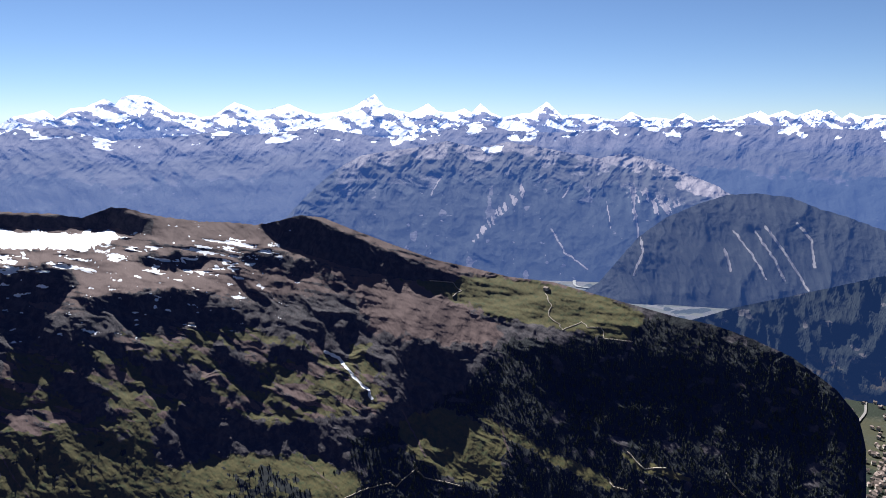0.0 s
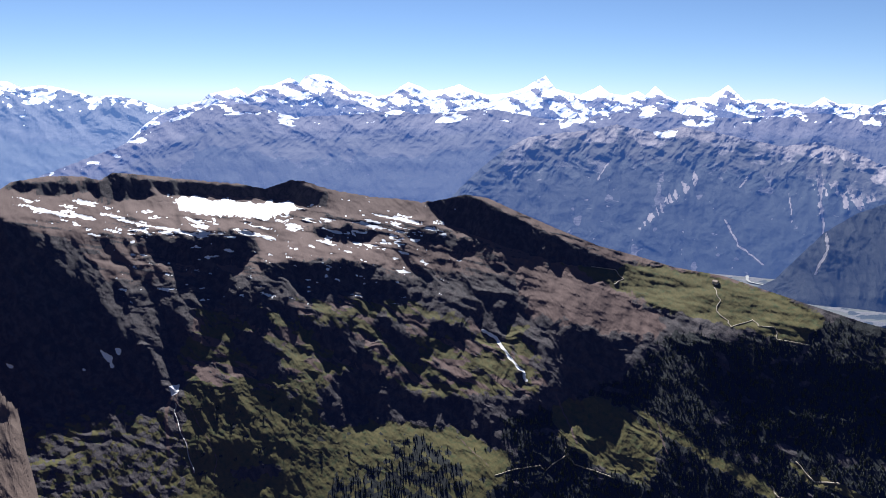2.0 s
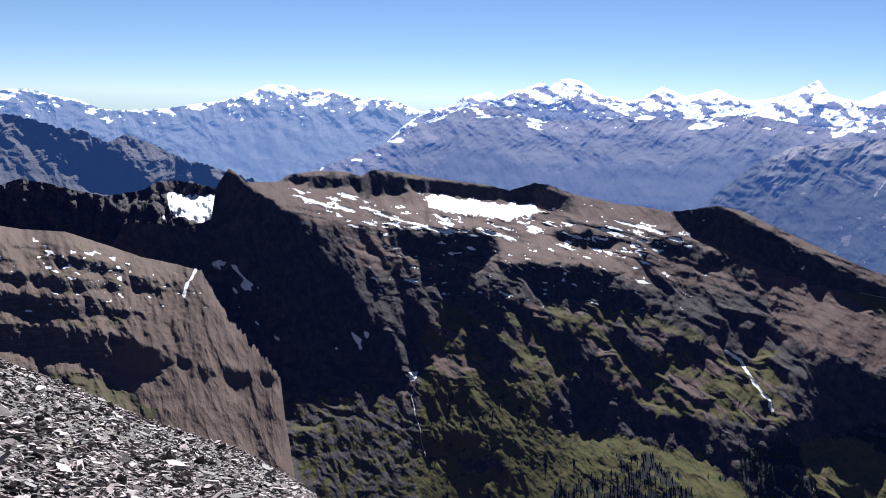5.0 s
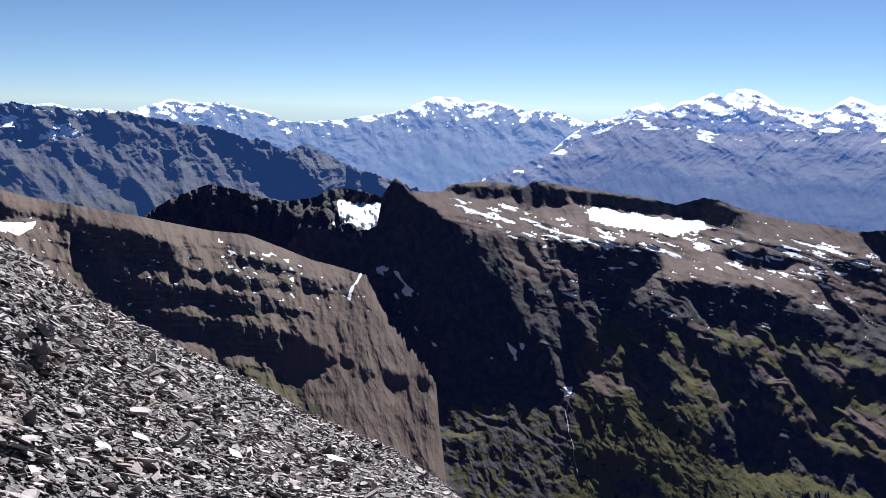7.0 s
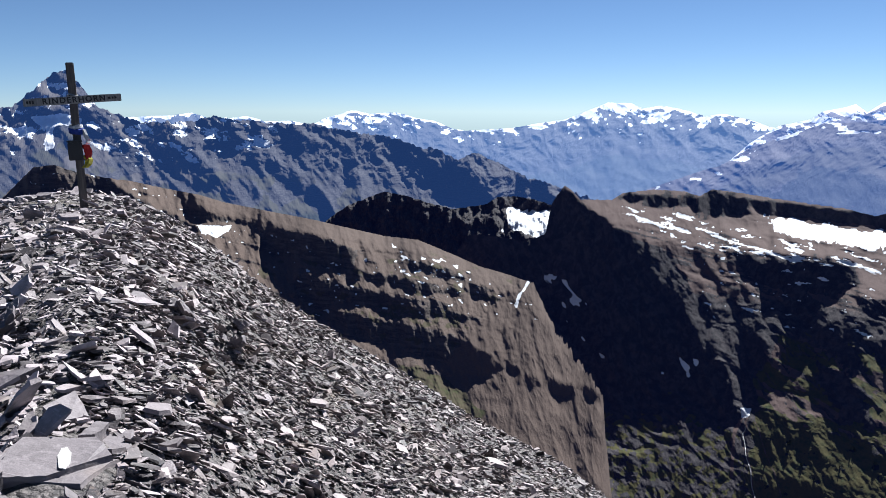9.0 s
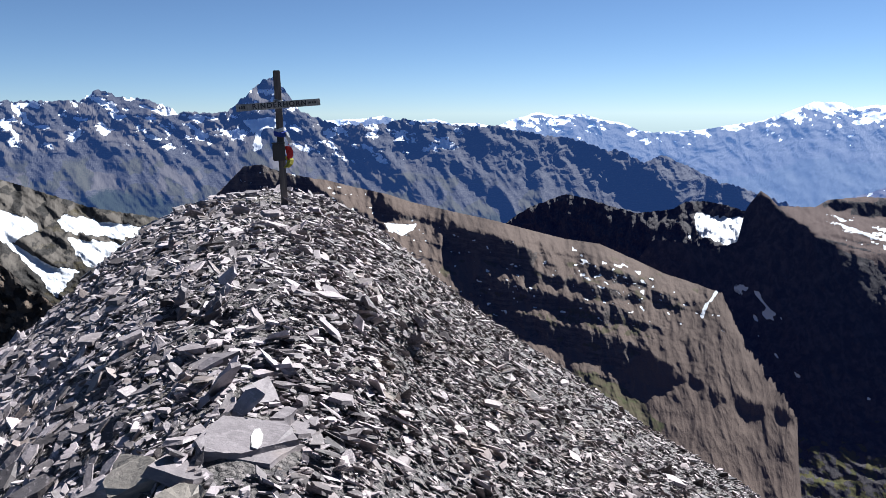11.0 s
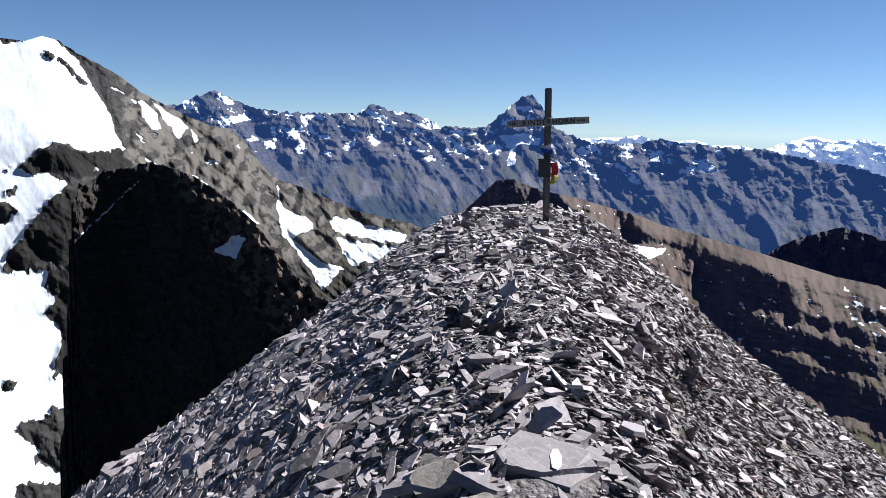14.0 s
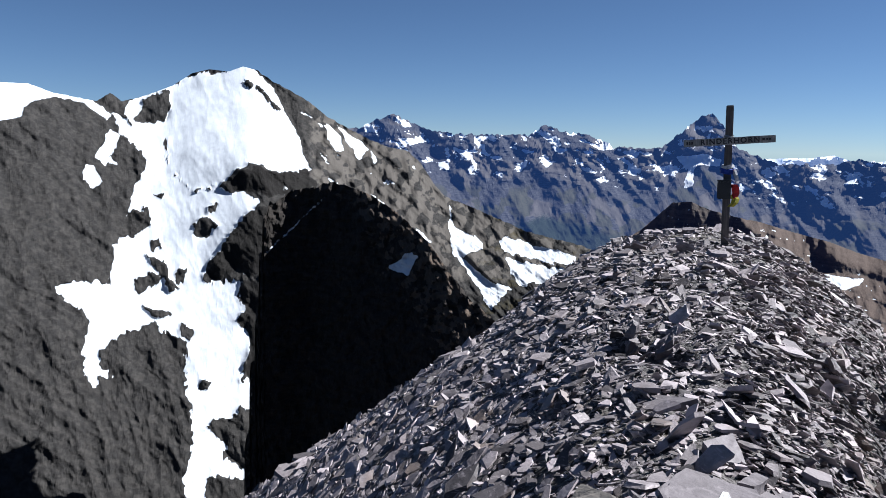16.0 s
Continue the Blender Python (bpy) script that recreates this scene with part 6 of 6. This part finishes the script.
for k, (b, d, w, h) in enumerate([(92.6, 15.5, 0.8, 0.24), (91.0, 14.6, 0.8, 0.2), (94.2, 16.6, 0.9, 0.2), (95.8, 17.3, 0.8, 0.16), (97.3, 17.6, 0.9, 0.2),
                                  (100.8, 17.8, 0.7, 0.18), (102.6, 17.2, 0.6, 0.14), (98.4, 13.2, 0.7, 0.12), (101.6, 12.6, 0.6, 0.14), (95.0, 12.4, 0.6, 0.1),
                                  (88.6, 12.5, 0.6, 0.14), (103.5, 14.4, 0.5, 0.14), (96.4, 15.4, 0.5, 0.14), (93.6, 10.2, 0.45, 0.08), (99.4, 9.8, 0.5, 0.08)]):
    place_block(b, d, 40 + k, 2 + k % 3, w, w * 0.55, h, 47 * k, 5 + 3 * (k % 3), 80 * k, BLOCK_ROCK, "grey slate slab lying on the crest of the summit", 0.3 * h)

# ---- paths, roads and streams across the valley ----
GRAVEL = plain_material("pale track gravel", (0.216, 0.188, 0.148), 0.95, 0, 0.2, 0.4)
TARMAC = plain_material("pale sunlit road", (0.13, 0.122, 0.114), 0.9, 0, 0.2, 0.4)
WATER = plain_material("foaming stream", (0.240, 0.248, 0.256), 0.6, 0, 0.3, 0.5)
HAZY_WATER = plain_material("pale river", (0.09, 0.10, 0.108), 0.6, 0, 0.2, 0.05)


def ribbon(name, label, points, place, width, material, lift=0.6, per=14):
    """A winding strip with thickness, laid over the land along (bearing, angle)."""
    pts = []
    for (a0, e0), (a1, e1) in zip(points[:-1], points[1:]):
        for k in range(per):
            t = k / per
            pts.append((a0 + (a1 - a0) * t + 0.05 * math.sin(7 * (len(pts) / per)), e0 + (e1 - e0) * t))
    pts.append(points[-1])
    line = [place(a, e) for a, e in pts]
    bm = bmesh.new()
    rows = []
    for i, p in enumerate(line):
        along = line[min(i + 1, len(line) - 1)] - line[max(i - 1, 0)]
        side = Vector((along.y, -along.x, 0))
        side = side.normalized() if side.length > 1e-6 else Vector((1, 0, 0))
        w = width * (0.8 + 0.4 * abs(noise.noise(p * 0.05)))
        rows.append([bm.verts.new(p + side * w / 2 * s + Vector((0, 0, h))) for s, h in ((-1, -1.0), (-1, lift), (1, lift), (1, -1.0))])
    for a, b in zip(rows, rows[1:]):
        for i in range(3):
            bm.faces.new((a[i], a[i + 1], b[i + 1], b[i]))
    mesh = bpy.data.meshes.new(name)
    bm.to_mesh(mesh)
    bm.free()
    mesh.materials.append(material)
    return tagged(new(name, mesh), label, name.split("_")[-1], kind="structure")


def on_massif(a, e):
    return on_sheet(massif, a, e)


def on_floor(a, e, z=GROUND_Z + 1.5):
    d = z / math.tan(radians(e))
    return Vector((d * math.sin(radians(a)), d * math.cos(radians(a)), z))


ribbon("alp_path", "pale zigzag path across the green alp", [(186.47, -12.73), (186.92, -13.54), (186.73, -14.37), (187.59, -14.96), (187.81, -15.36),
       (189.26, -14.68), (189.69, -15.07), (190.73, -15.01), (190.97, -15.81), (193.03, -15.89)], on_massif, 1.1, GRAVEL)
ribbon("upper_path", "pale path on the upper alp", [(177.72, -11.89), (179.43, -12.01), (180.08, -12.64), (179.44, -13.06)], on_massif, 1.4, GRAVEL)
ribbon("valley_road", "pale road on the valley floor beside woods", [(171.0, -27.22), (172.78, -26.66), (174.57, -26.34), (175.01, -26.62), (176.58, -25.42), (177.25, -26.01),
       (180.39, -26.65)], on_massif, 1.1, GRAVEL)
ribbon("gravel_scar", "bright gravel scar above the road", [(176.45, -24.9), (176.6, -25.3), (176.9, -25.7)], on_massif, 3.2, GRAVEL)
ribbon("wood_road", "pale forest road", [(192.97, -23.58), (194.27, -24.6), (195.91, -24.34)], on_massif, 1.6, GRAVEL)
ribbon("wood_road", "pale forest road bend", [(191.57, -25.43), (192.03, -26.03), (193.09, -26.15)], on_massif, 1.6, GRAVEL)
ribbon("wood_road", "pale forest clearing road", [(200.11, -24.15), (200.75, -24.87), (201.57, -25.46)], on_massif, 1.8, GRAVEL)
ribbon("mountain_stream", "white stream in a rocky bed", [(146.6, -21.4), (146.52, -22.2), (147.15, -24.2), (147.66, -26.18)], on_massif, 1.0, WATER)
ribbon("village_road", "pale road winding through the valley village", [(207.39, -16.46), (208.81, -17.33), (208.61, -18.81), (207.76, -20.76), (207.58, -22.58), (208.73, -24.75)],
       on_floor, 4.0, TARMAC)
ribbon("river", "pale river on the hazy plain", [(189.15, -11.5), (188.54, -11.75), (188.76, -12.13), (190.42, -12.27), (195.26, -12.1), (198.38, -12.3), (203.77, -12.6)],
       lambda a, e: on_floor(a, e, GROUND_Z + 7), 9.0, HAZY_WATER)
ribbon("river_road", "pale road across the hazy plain", [(195.5, -12.4), (197.2, -12.6), (198.6, -12.9), (200.4, -12.8), (203.0, -12.5)],
       lambda a, e: on_floor(a, e, GROUND_Z + 7), 7.0, HAZY_WATER)

# ---- houses of the village, and the hut on the alp ----
WALLS = plain_material("pale house walls", (0.400, 0.368, 0.320), 0.9, 0, 0.3, 0.3)
ROOFS = plain_material("brown house roofs", (0.128, 0.096, 0.080), 0.9, 0, 0.4, 0.3)


def house_parts(parent, w, d, h):
    bm = bmesh.new()
    bmesh.ops.create_cube(bm, size=1)
    bmesh.ops.scale(bm, vec=(w, d, h), verts=bm.verts)
    bmesh.ops.translate(bm, vec=(0, 0, h / 2 - 0.5), verts=bm.verts)
    part("wall", bm, WALLS, parent)
    bm = bmesh.new()
    e, z0, z1 = 0.3, h - 0.55, h - 0.5 + w * 0.33
    prof = [(-w / 2 - e, z0), (0, z1), (w / 2 + e, z0), (w / 2 + e, z0 + 0.35), (0, z1 + 0.4), (-w / 2 - e, z0 + 0.35)]
    ends = [[bm.verts.new((x, y, z)) for x, z in prof] for y in (-d / 2 - e, d / 2 + e)]
    for k in range(6):
        bm.faces.new((ends[0][k], ends[0][(k + 1) % 6], ends[1][(k + 1) % 6], ends[1][k]))
    for ring, order in ((ends[0], 1), (ends[1], -1)):
        bm.faces.new((ring[0], ring[1], ring[4], ring[5])[::-order])
        bm.faces.new((ring[1], ring[2], ring[3], ring[4])[::-order])
    part("roof", bm, ROOFS, parent)


house = new("village_house")
tagged(house, "small pale house with a brown gable roof in the valley village", "house", "houses of the valley village")
house_parts(house, 4.2, 5.4, 3.6)
rv = random.Random(4)
first = True
for k in range(95):
    cluster = rv.random() < 0.7
    a = rv.gauss(209.9, 0.4) if cluster else rv.uniform(207.4, 211.2)
    e = rv.gauss(-22.6, 1.0) if cluster else rv.uniform(-24.8, -17.5)
    if not (207.2 < a < 211.5 and -25.5 < e < -16.5):
        continue
    m = Matrix.Translation(on_floor(a, e, GROUND_Z + 1.0)) @ Matrix.Rotation(rv.uniform(0, 3.1), 4, "Z")
    if first:
        house.matrix_world, first = m, False
    else:
        copy_thing(house, m)
hut = new("alp_hut")
tagged(hut, "small alpine hut on the grassy alp beside the path", "hut")
house_parts(hut, 4.5, 7.0, 3.0)
hut.matrix_world = Matrix.Translation(on_massif(186.55, -12.45)) @ Matrix.Rotation(0.7, 4, "Z")

# ---- spruce woods ----
m, tree, bsdf = shader("spruce needles")
g = Graph(tree)
g.link(g.mix(g.island(), (0.006, 0.011, 0.007), (0.016, 0.025, 0.014)), bsdf.inputs["Base Color"])
bsdf.inputs["Roughness"].default_value = 0.9
SPRUCE = m


def spruce_wood(name, label, places, seed):
    """Many small spruces in one mesh: three ragged skirts and a trunk each."""
    r = np.random.default_rng(seed)
    verts, faces = [], []
    for p, h in places:
        base = len(verts)
        k = 6
        for tier, (z0, z1, rad) in enumerate(((0.08, 0.55, 0.24), (0.35, 0.80, 0.17), (0.62, 1.0, 0.10))):
            start = len(verts)
            for i in range(k):
                a = 2 * math.pi * (i + 0.4 * tier) / k
                q = rad * h * r.uniform(0.7, 1.15)
                verts.append((p.x + q * math.cos(a), p.y + q * math.sin(a), p.z + h * (z0 + r.uniform(-0.03, 0.03))))
            verts.append((p.x, p.y, p.z + h * z1))
            faces.extend((start + i, start + (i + 1) % k, start + k) for i in range(k))
        start = len(verts)
        for i in range(3):
            a = 2 * math.pi * i / 3
            verts.append((p.x + 0.03 * h * math.cos(a), p.y + 0.03 * h * math.sin(a), p.z - 0.1 * h))
        verts.append((p.x, p.y, p.z + 0.4 * h))
        faces.extend((start + i, start + (i + 1) % 3, start + 3) for i in range(3))
    mesh = bpy.data.meshes.new(name)
    mesh.from_pydata(verts, [], faces)
    mesh.materials.append(SPRUCE)
    return tagged(new(name, mesh), label, "trees", kind="stuff")


rt = np.random.default_rng(12)
places = []
wood_cover = massif["covers"]["wood"]
while len(places) < 11000:
    j = int(rt.integers(wood_cover.shape[1]))
    i = int(rt.integers(1, int(wood_cover.shape[0] * 0.97)))
    if wood_cover[i, j] > 0.45:
        a = massif["az"][j]
        e = massif["el"][i, j]
        places.append((on_massif(a, e), float(rt.uniform(2.2, 4.6))))
spruce_wood("spruce_wood", "dense dark spruce wood on the mountain side", places, 3)
